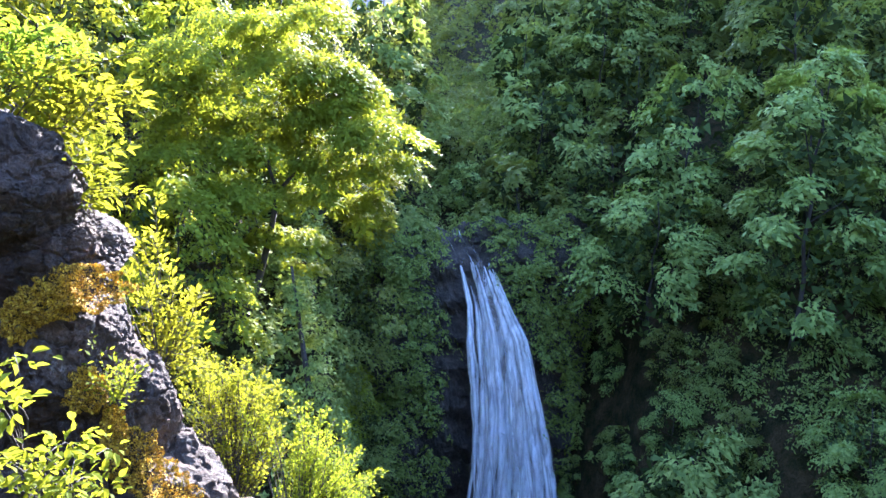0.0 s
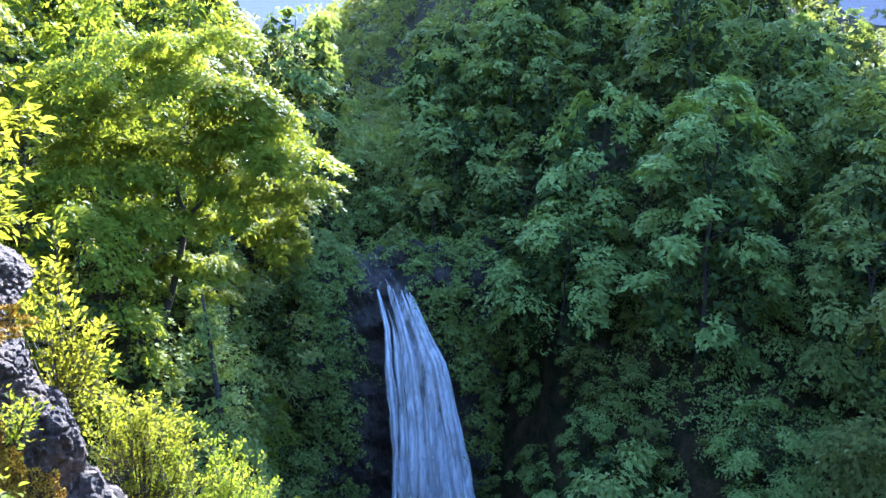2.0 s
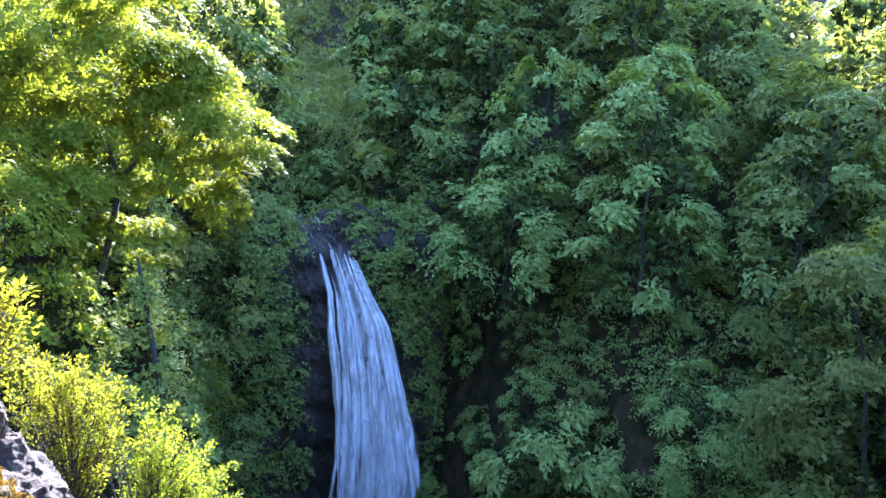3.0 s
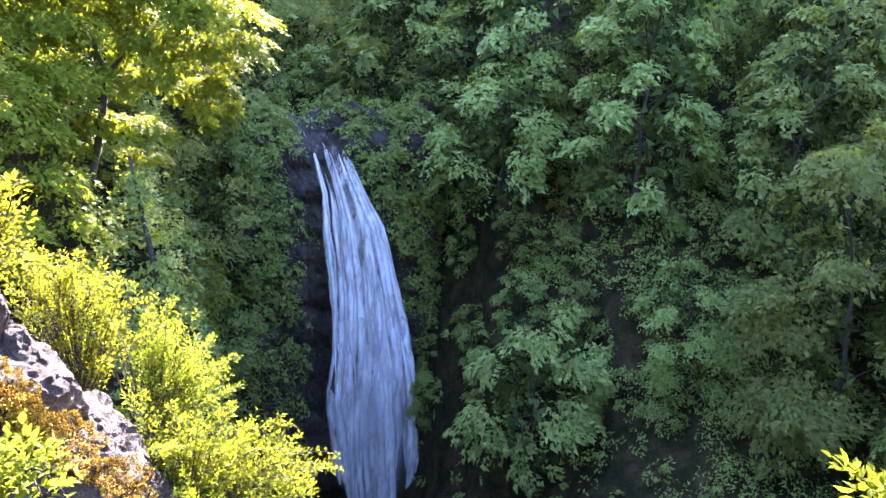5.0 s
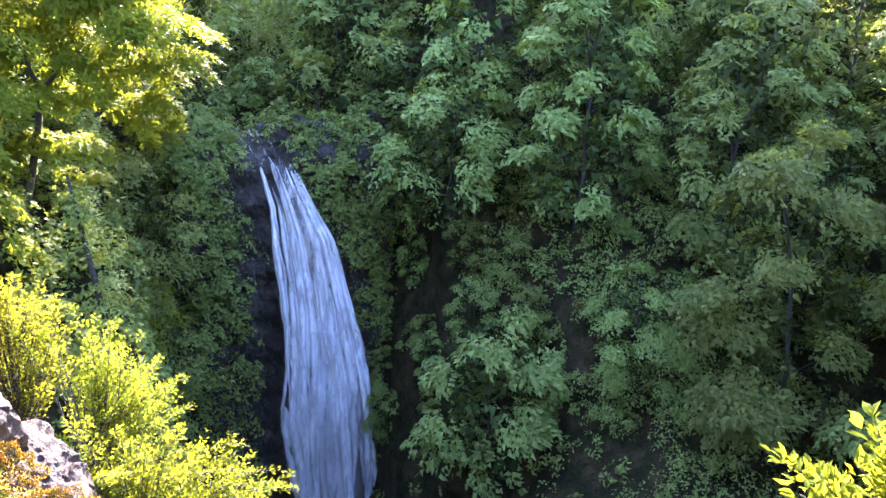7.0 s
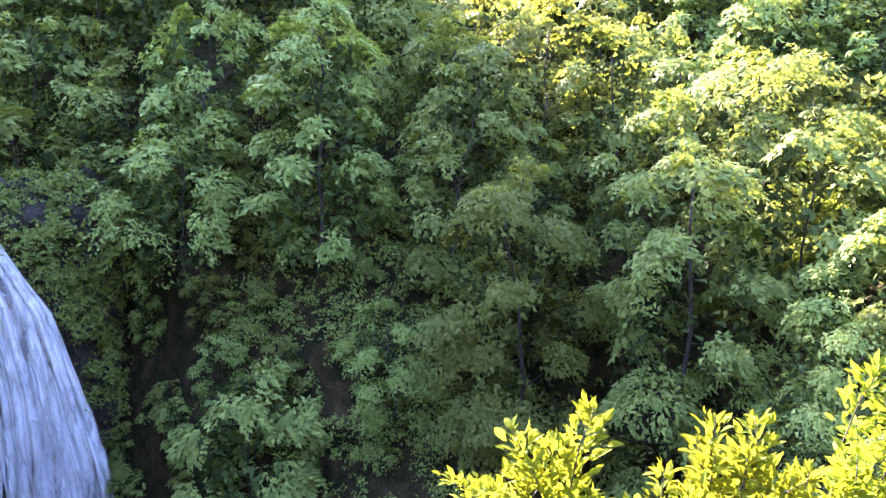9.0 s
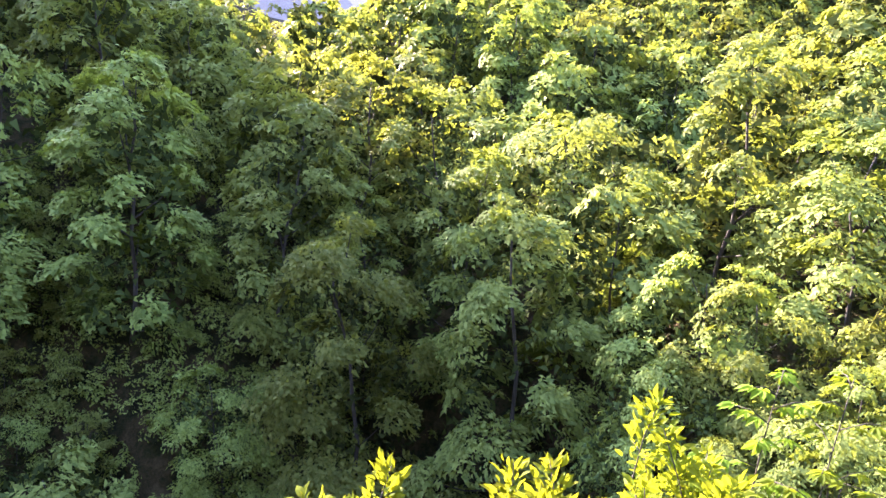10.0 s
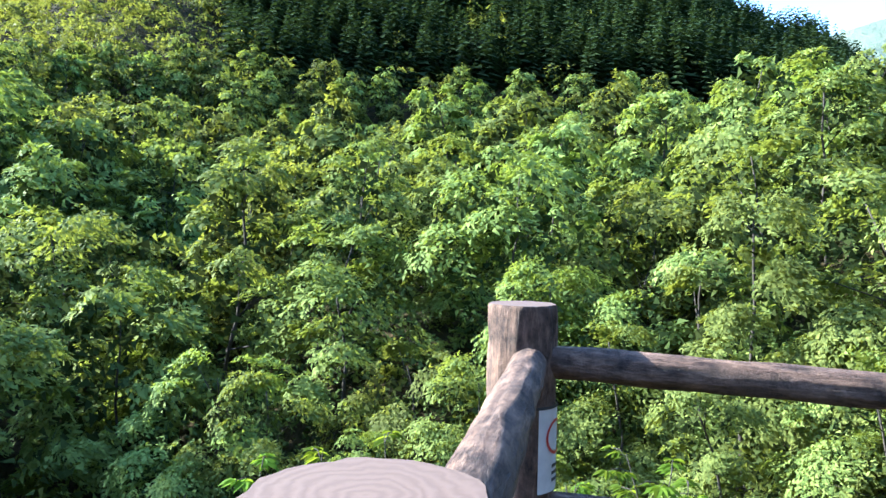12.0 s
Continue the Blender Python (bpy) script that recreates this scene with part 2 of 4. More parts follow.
def broadleaf(seed, height, spread, boughs, per, size, mat, waist=0.34, layers=7):
    """Meshes of a broad-leaved tree: trunk with limbs, and an egg-shaped crown of domed boughs, each of several layered leaf sprays."""
    rng = np.random.default_rng(seed)
    lean = rng.normal(0, 0.05, 2)
    n = 8
    zs = np.linspace(0, 0.88, n) * height
    wob = np.cumsum(rng.normal(0, 0.016 * height, (n, 2)), 0)
    line = np.column_stack([lean[0] * zs + wob[:, 0], lean[1] * zs + wob[:, 1], zs])
    line[0, :2] = 0
    wood = [tube(line, np.linspace(0.009, 0.003, n) * height, 7)]
    up = np.array([0, 0, 1.0])

    def stem(h):
        return np.array([np.interp(h * height, line[:, 2], line[:, k]) for k in range(2)] + [h * height])

    def girth(h):
        return spread * (math.sqrt(max(0.0, 1 - ((h - waist) / (1.03 - waist)) ** 2)) if h > waist else 0.62 + 0.38 * h / waist)

    q = []
    for i in range(boughs):
        h = 0.05 + 0.92 * (i + rng.uniform(0.0, 1.0)) / boughs
        a = i * 2.399 + rng.normal(0, 0.4)
        rad = spread * (0.27 + 0.30 * rng.uniform(0, 1) ** 1.3) * (1.1 - 0.35 * h)
        out = np.array([math.cos(a), math.sin(a), 0.0])
        rr = max(0.0, girth(h) - 0.7 * rad) * rng.uniform(0.7, 1.22)
        c = stem(h) + out * rr
        if rng.random() < 0.25:
            foot = stem(0.75 * h)
            wood.append(tube([foot, foot * 0.45 + c * 0.55 - up * 0.06 * rr, c], np.array([0.0035, 0.0022, 0.001]) * height, 4))
        q += bough_leaves(rng, c, a, rad, rng.uniform(0.4, 0.9), layers, per / (0.19 * spread) ** 1.6, size)
    # A loose core of dark triangles: shade between the boughs, put into the colour.
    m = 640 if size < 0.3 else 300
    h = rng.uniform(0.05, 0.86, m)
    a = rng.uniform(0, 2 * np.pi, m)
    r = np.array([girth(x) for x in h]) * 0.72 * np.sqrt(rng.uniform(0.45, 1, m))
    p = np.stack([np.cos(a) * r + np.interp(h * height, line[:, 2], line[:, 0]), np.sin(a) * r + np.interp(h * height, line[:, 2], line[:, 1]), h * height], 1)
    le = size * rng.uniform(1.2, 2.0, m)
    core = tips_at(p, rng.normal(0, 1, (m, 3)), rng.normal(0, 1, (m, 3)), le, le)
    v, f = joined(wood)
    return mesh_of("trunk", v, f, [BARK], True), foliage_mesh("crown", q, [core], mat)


def conifer(seed, height, mat, whorls=26):
    rng = np.random.default_rng(seed)
    wood = [tube([(0, 0, z) for z in np.linspace(0, height, 6)], np.linspace(0.018, 0.002, 6) * height, 6)]
    q = []
    for i in range(whorls):
        h = 0.12 + 0.88 * i / whorls
        rad = height * 0.20 * (1 - h) ** 0.8 + 0.15
        for a in np.arange(6) * 1.047 + rng.uniform(0, 6):
            n = 18
            s = rng.uniform(0.05, 1, n)
            out = np.array([math.cos(a), math.sin(a), 0])
            side = np.array([-out[1], out[0], 0])
            L = rad * rng.uniform(0.8, 1.15)
            p = out * (s * L)[:, None] + np.array([0, 0, 1.0]) * (h * height - 0.35 * s * L)[:, None]
            d = out + side * rng.choice([-1, 1], (n, 1)) * rng.uniform(0.4, 1.0, (n, 1)) + rng.normal(0, 0.15, (n, 3)) - np.array([0, 0, 0.35])
            le = np.full(n, 0.6) * rng.uniform(0.7, 1.3, n) * height / 10
            q.append(tips_at(p, d, np.array([0, 0, 1.0]) + rng.normal(0, 0.2, (n, 3)), le, le * 0.5))
    v, f = joined(wood)
    return mesh_of("trunk", v, f, [BARK], True), quads_mesh("crown", np.concatenate(q), mat)


# ---- ground ----
RADII = (2, 8, 20, 32, 45, 55, 65, 80, 100, 150, 350, 1500)
BEARINGS, HEIGHTS = [], []


def profile(az, *zs):
    """Heights of the ground at RADII along a bearing."""
    BEARINGS.append(az)
    HEIGHTS.append(zs)


# Unseen hill behind the lookout, raised to hold back sky light.
profile(-180, -1.6, -0.4, 6, 14, 24, 32, 40, 50, 62, 90, 140, 200)
profile(-75, -1.6, -0.5, 5, 12, 19, 25, 31, 39, 49, 70, 120, 190)
profile(-32, -2.0, -4.5, -9, -9, -4, 0, 5, 12, 22, 40, 90, 160)
profile(-20, -2.2, -6, -14, -17, -5, -1, 3, 10, 18, 32, 70, 140)
profile(-11, -2.4, -8, -20, -27, -12, -5, -1, 5, 11, 18, 40, 90)
profile(-6, -2.4, -8.5, -24, -32, -38, -40, -30, -3, 4, 8, 22, 60)
profile(-1, -2.4, -9, -27, -38, -46, -49, -48, -11, -6, -2, 46, 60)
profile(4, -2.4, -9, -28, -40, -48, -50, -49, -11, -5, 0, 80, 80)
# Bearings 6.5 to 24: unseen crests raised to keep the gorge in shade.
profile(6.5, -2.4, -9, -28, -40, -47, -49, -45, -10, 2, 12, 108, 80)
profile(9, -2.4, -9, -28, -40, -46, -47, -40, -9, 5, 32, 142, 80)
profile(13, -2.4, -9, -28, -39, -42, -36, -26, -5, 7, 47, 152, 80)
profile(18, -2.4, -9, -27, -38, -38, -24, -12, -2, 8, 53, 145, 80)
profile(20.5, -2.4, -8.9, -26.6, -37.2, -36, -22, -10.8, -1.2, 7.6, 51, 105, 80)
profile(24, -2.3, -8.7, -26, -36, -33, -19, -9, 0, 7, 43, 85, 80)
profile(28, -2.2, -8.5, -25, -34, -28, -15, -6, 1, 6, 27, 68, 90)
profile(32.5, -2.2, -8.2, -23.5, -32, -26, -14.5, -6.5, -1, 1, 16, 55, 90)
profile(37, -2.2, -8, -22, -29, -24, -15.5, -9.5, -7, -4, 3, 40, 90)
profile(42, -2.2, -8, -22, -30, -22, -13.5, -10.5, -9, -3, 13, 34, 70)
profile(48, -2.0, -7.8, -23, -31.5, -26, -16, -13.5, -8, 0, 19, 60, 100)
profile(55, -2.0, -7.4, -20.5, -28, -24.5, -17.5, -13, -7.5, 0.5, 19.5, 90, 130)
profile(65, -2.0, -7, -16, -20, -17, -14.5, -11, -6.5, 0, 16, 122, 160)
profile(85, -2.0, -6, -14, -16, -13, -10.5, -8, -3.5, 2, 12, 132, 160)
profile(104, -2.0, -5, -12, -13, -10, -8, -5.5, -1.5, 2, 11, 118, 140)
profile(113, -1.9, -5, -11, -12, -9, -7, -4, -1, 3, 10, 84, 100)
profile(122, -1.7, -4, -9, -9, -7, -4, -2, 1, 4, 8, 40, 80)
# The same unseen hill on the other side, also blocking sky light.
profile(150, -1.6, -1.2, 4, 11, 19, 26, 32, 40, 48, 70, 110, 160)
profile(180, -1.6, -0.4, 6, 14, 24, 32, 40, 50, 62, 90, 140, 200)
LOGR = np.log(np.array(RADII, float))
HGRID = np.array(HEIGHTS, float)


def lie(x, y):
    """The ground's height at x, y."""
    r = max(math.hypot(x, y), 0.3)
    az = math.degrees(math.atan2(x, y))
    lr = math.log(r)
    i = min(max(int(np.searchsorted(BEARINGS, az)) - 1, 0), len(BEARINGS) - 2)
    w = (az - BEARINGS[i]) / (BEARINGS[i + 1] - BEARINGS[i])
    w = w * w * (3 - 2 * w)
    z = (1 - w) * np.interp(lr, LOGR, HGRID[i]) + w * np.interp(lr, LOGR, HGRID[i + 1])
    rough = min(1.0, max(0.0, (r - 3) / 10))
    z += rough * (noise.fractal(Vector((x * 0.07, y * 0.07, 3.1)), 1.0, 2.0, 4) * 1.6)
    if az > 46 and 34 < r < 170:
        lumps = min(1.0, (az - 46) / 9) * min(1.0, (r - 34) / 12, (170 - r) / 30)
        z += lumps * 5.5 * noise.noise(Vector((x * 0.045 + 4.0, y * 0.045, 6.3)))
    if r > 120:
        z += min(1.0, (r - 120) / 300) * noise.fractal(Vector((x * 0.006, y * 0.006, 8.4)), 1.0, 2.0, 5) * 22
    return z


def build_ground():
    az = np.concatenate([np.arange(-180, -40, 6), np.arange(-40, 126, 1.0), np.arange(126, 180, 6)])
    rs = np.concatenate([[0.3], np.geomspace(1.2, 2500, 130)])
    v = [(math.sin(radians(a)) * r, math.cos(radians(a)) * r, lie(math.sin(radians(a)) * r, math.cos(radians(a)) * r)) for a in az for r in rs]
    n, m = len(az), len(rs)
    f = [(i * m + j, i * m + j + 1, ((i + 1) % n) * m + j + 1, ((i + 1) % n) * m + j) for i in range(n) for j in range(m - 1)]
    v.append((0, 0, lie(0, 0)))
    f += [(n * m, i * m, ((i + 1) % n) * m) for i in range(n)]
    ob = new("ground", mesh_of("ground", v, f, [SOIL], True))
    return tagged(ob, "steep wooded gorge ground with dark soil and litter", "ground", kind="structure")


ground = build_ground()

# ---- forest ----
SHAPES = [(11, 4.7, 17, 0.32), (13, 4.2, 19, 0.28), (9.5, 4.6, 15, 0.40), (11, 5.2, 18, 0.36), (8.5, 3.9, 14, 0.34), (14, 3.8, 19, 0.22), (10, 4.9, 16, 0.45)]
NEAR_KINDS = [broadleaf(11 + i, h, s, b, 92, 0.218, LEAF, w, 8) for i, (h, s, b, w) in enumerate(SHAPES)]
KINDS = [broadleaf(31 + i, h, s, b, 50, 0.292, LEAF, w, 8) for i, (h, s, b, w) in enumerate(SHAPES)]
LIGHT_KINDS = [broadleaf(51 + i, h, s, b, 27, 0.43, LEAF, w, 7) for i, (h, s, b, w) in enumerate(SHAPES)]
FAR_KINDS = [broadleaf(71 + i, h, s, b, 20, 0.56, LEAF, w, 6) for i, (h, s, b, w) in enumerate(SHAPES)]
SUNLIT_KINDS = [broadleaf(91 + i, h, s, b, 44, 0.30, LEAF_SUNLIT, w, 8) for i, (h, s, b, w) in enumerate(SHAPES[:5])]
CONES = [conifer(31 + i, h, LEAF_CONIFER) for i, h in enumerate((10.0, 13.0))]


def plant(name, meshes, x, y, scale, label, group, rng, sink=0.3):
    tree = new(name)
    part("trunk", meshes[0], tree)
    part("crown", meshes[1], tree)
    tree.location = (x, y, lie(x, y) - sink)
    tree.rotation_euler = (rng.normal(0, 0.05), rng.normal(0, 0.05), rng.uniform(0, 6.28))
    tree.scale = (scale, scale, scale * rng.uniform(0.9, 1.1))
    return tagged(tree, label, "tree", group)


def forest():
    rng = np.random.default_rng(5)
    spots = []
    sizes = np.concatenate([np.full(5000, 1.35), np.full(4000, 1.08), np.full(4000, 0.84), np.full(4000, 0.6)]) * rng.uniform(0.88, 1.12, 17000)
    for k in range(17000):
        az, r = rng.uniform(-36, 122), math.sqrt(rng.uniform(18 ** 2, 172 ** 2))
        if az < 33 and r > 108 or sizes[k] < 0.8 and r > 110 or sizes[k] > 1.15 and r > 115:
            continue
        if sizes[k] > 0.72 and r < 32 or sizes[k] > 1.0 and r < 40:
            continue
        if -17 < az < 10 and r < 40 + (az + 17) * 1.3:
            continue
        if az <= -17 and r < 31:
            continue
        if -8 < az < 14 and r < 70:
            continue
        if -20 < az < -8 and r < 49 or 13 < az < 19 and r < 60:
            continue
        if -3.5 < az < 3.5 and (sizes[k] > 0.7 or r > 90) or 3.5 <= az < 6 and sizes[k] > 0.9:
            continue
        if 10 < az <= 45 and r < 40 + max(0, 14 - abs(az - 26)) * 0.5:
            continue
        if az > 45 and r < max(23, 49 - (az - 45) * 0.9):
            continue
        x, y = math.sin(radians(az)) * r, math.cos(radians(az)) * r
        size = sizes[k]
        gap = 5.3 * size + r * 0.012
        if all((x - p) ** 2 + (y - q) ** 2 > ((gap + g) / 2) ** 2 for p, q, g, s in spots):
            spots.append((x, y, gap, size))
    for x, y, gap, size in spots:
        r, az = math.hypot(x, y), math.degrees(math.atan2(x, y))
        cone = (24 < az < 32 and r > 92 and rng.random() < 0.4) or (44 < az < 52 and r > 150 and rng.random() < 0.5)
        if cone:
            plant("conifer", CONES[rng.integers(2)], x, y, rng.uniform(0.8, 1.1), "dark green conifer on the wooded slope", "conifers", rng)
            continue
        kinds = NEAR_KINDS if r < 46 else KINDS if r < 64 else LIGHT_KINDS if r < 95 else FAR_KINDS
        # Trees left of the fall wear the leaves with sunlight in their colour.
        if az < -6.5 and r < 100:
            plant("tree", SUNLIT_KINDS[rng.integers(len(SUNLIT_KINDS))], x, y, size, "broad-leaved tree on the sunny gorge side, sunlight put into its leaf colour", "forest trees", rng)
            continue
        plant("tree", kinds[rng.integers(len(kinds))], x, y, size, "leafy green broad-leaved tree on the gorge slope", "forest trees", rng)
    for k in range(18):
        az, r = 43.0 + 8.5 * k / 17 + rng.normal(0, 0.2), rng.uniform(150, 166)
        plant("conifer", CONES[rng.integers(2)], math.sin(radians(az)) * r, math.cos(radians(az)) * r, rng.uniform(0.8, 1.1), "dark green conifer on the crest of the slope", "conifers", rng)
    low = []
    for _ in range(900):
        az, r = rng.uniform(9.5, 25), rng.uniform(47, 69)
        x, y = math.sin(radians(az)) * r, math.cos(radians(az)) * r
        steep = lie(x, y) / r
        if -0.62 < steep < -0.10 and az > 9 + max(0, r - 60) * 0.1 and all((x - p) ** 2 + (y - q) ** 2 > 3.1 ** 2 for p, q in low + [c[:2] for c in spots]):
            low.append((x, y))
            plant("tree", KINDS[rng.integers(len(KINDS))], x, y, rng.uniform(0.36, 0.52), "small shaded leafy tree rooted on the steep cliff side", "cliff trees", rng, 1.2)
    for az, r, size in ((-9.0, 53, 0.85), (-7.4, 58, 0.8)):
        plant("tree", KINDS[rng.integers(len(KINDS))], math.sin(radians(az)) * r, math.cos(radians(az)) * r, size, "dark leafy tree at the edge of the shaded gorge", "forest trees", rng)


forest()


def leaning_tree():
    """The forked tree that leans over the gorge, with layered sprays on top and ivy on a stump beside it."""
    rng = np.random.default_rng(63)
    tree = tagged(new("leaning_tree"), "forked leaning tree with layered sunlit sprays over the gorge", "tree", "forest trees")
    foot, fork = toward(-16.6, -17, 43), toward(-12.9, -5.8, 41)
    limbs = [tube([foot, foot.lerp(fork, 0.35) + Vector((0.3, 0, 0)), foot.lerp(fork, 0.7) + Vector((0.25, 0, 0)), fork], [0.26, 0.21, 0.17, 0.14], 9)]
    pads = [(-19, -2.5, 2.2), (-16.5, -1.5, 2.2), (-14, -0.8, 2.4), (-11.5, -1.2, 2.4), (-9, -0.6, 2.2), (-6.5, -1.5, 2.2), (-12.5, 1.2, 2.4), (-8, 1.5, 2.4),
            (-5, -3, 1.6), (-7, -7.4, 1.3), (-5.5, -8.2, 0.9), (-8.6, -6.4, 1.0), (-15, -3.4, 1.4), (-10, -3.6, 1.4), (-17.5, 0.8, 2.2), (-5.6, 0.2, 1.8), (-4.2, -4.8, 1.2), (-13, -6, 1.5), (-10.5, -6.2, 1.3), (-16, -6, 1.6), (-18.5, -5.5, 1.8), (-14.5, -8.5, 1.3), (-5.2, -6.6, 1.1), (-12, -9, 1.2), (-10, -9.5, 1.0), (-16, -10, 1.4), (-9, -4.5, 1.5), (-11.5, -11.5, 0.9),
            (-18, 4, 2.4), (-14, 4.5, 2.4), (-10, 4, 2.4), (-7, 3, 2.0), (-16, 7, 2.2), (-11, 7, 2.2), (-20, 1, 2.2), (-21, -5, 2.0)]
    q, ends = [], [(fork, 0.12), (toward(-11.2, -3.4, 41), 0.08), (toward(-13.6, -3.0, 41.5), 0.08)]
    limbs.append(tube([fork, fork.lerp(ends[1][0], 0.5) + Vector((0.2, 0, 0)), ends[1][0]], [0.12, 0.10, 0.08], 8))
    limbs.append(tube([fork, fork.lerp(ends[2][0], 0.5) - Vector((0.1, 0, 0)), ends[2][0]], [0.12, 0.10, 0.08], 8))
    for az, el, rad in sorted(pads, key=lambda p: (p[0] + 12.3) ** 2 + (p[1] + 3) ** 2):
        c = toward(az, el, 41.5 + rng.uniform(-1.5, 2))
        root, thick = min(ends, key=lambda e: (e[0] - c).length)
        mid = root.lerp(c, 0.5) + Vector((rng.normal(0, 0.2), 0, -0.25))
        limbs.append(tube([root, root.lerp(mid, 0.5), mid, c], [thick * 0.55, thick * 0.5, thick * 0.42, thick * 0.3], 6))
        ends.append((c, thick * 0.6))
        for k in range(2):
            side = np.array(c) + rng.normal(0, 0.45, 3) * rad * np.array([1, 1, 0.5])
            q += bough_leaves(rng, side, rng.uniform(-2.6, -0.5), rad * rng.uniform(0.8, 1.25), 0.28, 10, 120, 0.235)
    v, f = joined(limbs)
    part("trunk", mesh_of("trunk", v, f, [BARK], True), tree)
    part("crown", quads_mesh("crown", np.concatenate(q), LEAF_SUNLIT), tree)
    stump = tagged(new("ivy_column"), "dead trunk wrapped in pale green climbing leaves", "tree")
    top, low = toward(-12.1, -11.6, 39), toward(-11.0, -22, 38)
    v, f = tube([low, low.lerp(top, 0.5), top], [0.16, 0.13, 0.07], 8)
    part("trunk", mesh_of("trunk", v, f, [BARK], True), stump)
    q = []
    for k in range(40):
        c = low.lerp(top, k / 39)
        q.append(clump_leaves(rng, np.array(c) + rng.normal(0, 0.30, 3), rng.uniform(0.6, 1.0), 90, 0.17, 0.7, 0.4))
    part("climbing_leaves", quads_mesh("climbing_leaves", np.concatenate(q), LEAF), stump)


leaning_tree()


def undergrowth():
    """Low leafy growth that covers the steep ground."""
    rng = np.random.default_rng(21)
    q = []
    for _ in range(1500):
        az, r = rng.uniform(-38, 124), 9 * (76 / 9) ** rng.uniform(0, 1)
        if 1.5 < az < 9.5 and r > 50:
            continue
        x, y = math.sin(radians(az)) * r, math.cos(radians(az)) * r
        c = np.array([x, y, lie(x, y) + rng.uniform(0.0, 0.5) * min(1, r / 25)])
        size = 0.10 + 0.005 * r
        q.append(clump_leaves(rng, c, rng.uniform(2.2, 4.2) * size, 28, size * 0.9, 0.5, 0.5))
    for _ in range(700):
        az, r = rng.uniform(-17, -5), rng.uniform(33, 62)
        x, y = math.sin(radians(az)) * r, math.cos(radians(az)) * r
        q.append(clump_leaves(rng, np.array([x, y, lie(x, y) + rng.uniform(0, 1.2)]), rng.uniform(0.9, 1.8), 36, 0.32, 0.6, 0.5))
    for _ in range(600):
        az, r = rng.uniform(18, 44), rng.uniform(42, 74)
        x, y = math.sin(radians(az)) * r, math.cos(radians(az)) * r
        if az < 33 and lie(x, y) < -0.60 * r and rng.random() < 0.85:
            continue
        q.append(clump_leaves(rng, np.array([x, y, lie(x, y) + rng.uniform(0.1, 1.6)]), rng.uniform(0.9, 1.7), 140, 0.24, 0.8, 0.4))
    for _ in range(420):
        az, r = rng.uniform(10, 50), rng.uniform(20, 46)
        x, y = math.sin(radians(az)) * r, math.cos(radians(az)) * r
        if az < 33 and lie(x, y) < -0.62 * r and rng.random() < 0.85:
            continue
        q.append(clump_leaves(rng, np.array([x, y, lie(x, y) + rng.uniform(0.1, 1.6)]), rng.uniform(0.8, 1.7), 110, 0.21, 0.7, 0.4))
    for _ in range(900):
        az, r = rng.uniform(-7, 13), rng.uniform(68, 104)
        if -0.5 < az < 4.3 and r < 77:
            continue
        x, y = math.sin(radians(az)) * r, math.cos(radians(az)) * r
        q.append(clump_leaves(rng, np.array([x, y, lie(x, y) + rng.uniform(0.3, 3)]), rng.uniform(1.2, 2.4), 46, 0.38, 0.6, 0.4))
    for low, high, near, far, count in ((58, 118, 18, 42, 420), (-34, -15, 27, 52, 200)):
        for _ in range(count):
            az, r = rng.uniform(low, high), rng.uniform(near, far)
            x, y = math.sin(radians(az)) * r, math.cos(radians(az)) * r
            q.append(clump_leaves(rng, np.array([x, y, lie(x, y) + rng.uniform(0.2, 1.2)]), rng.uniform(0.8, 1.7), 80, 0.18, 0.6, 0.4))
    for _ in range(800):
        az, r = rng.uniform(-1, 24), rng.uniform(98, 165)
        x, y = math.sin(radians(az)) * r, math.cos(radians(az)) * r
        q.append(clump_leaves(rng, np.array([x, y, lie(x, y) + rng.uniform(0.3, 4)]), rng.uniform(2, 3.6), 60, 0.62, 0.6, 0.5))
    for _ in range(500):
        az, r = rng.uniform(28, 37), rng.uniform(78, 150)
        x, y = math.sin(radians(az)) * r, math.cos(radians(az)) * r
        q.append(clump_leaves(rng, np.array([x, y, lie(x, y) + rng.uniform(0.3, 3)]), rng.uniform(1.6, 3.0), 34, 0.6, 0.6, 0.6))
    ob = new("undergrowth", quads_mesh("undergrowth", np.concatenate(q), LEAF))
    tagged(ob, "low green undergrowth covering the steep gorge ground", "undergrowth", kind="stuff")


undergrowth()


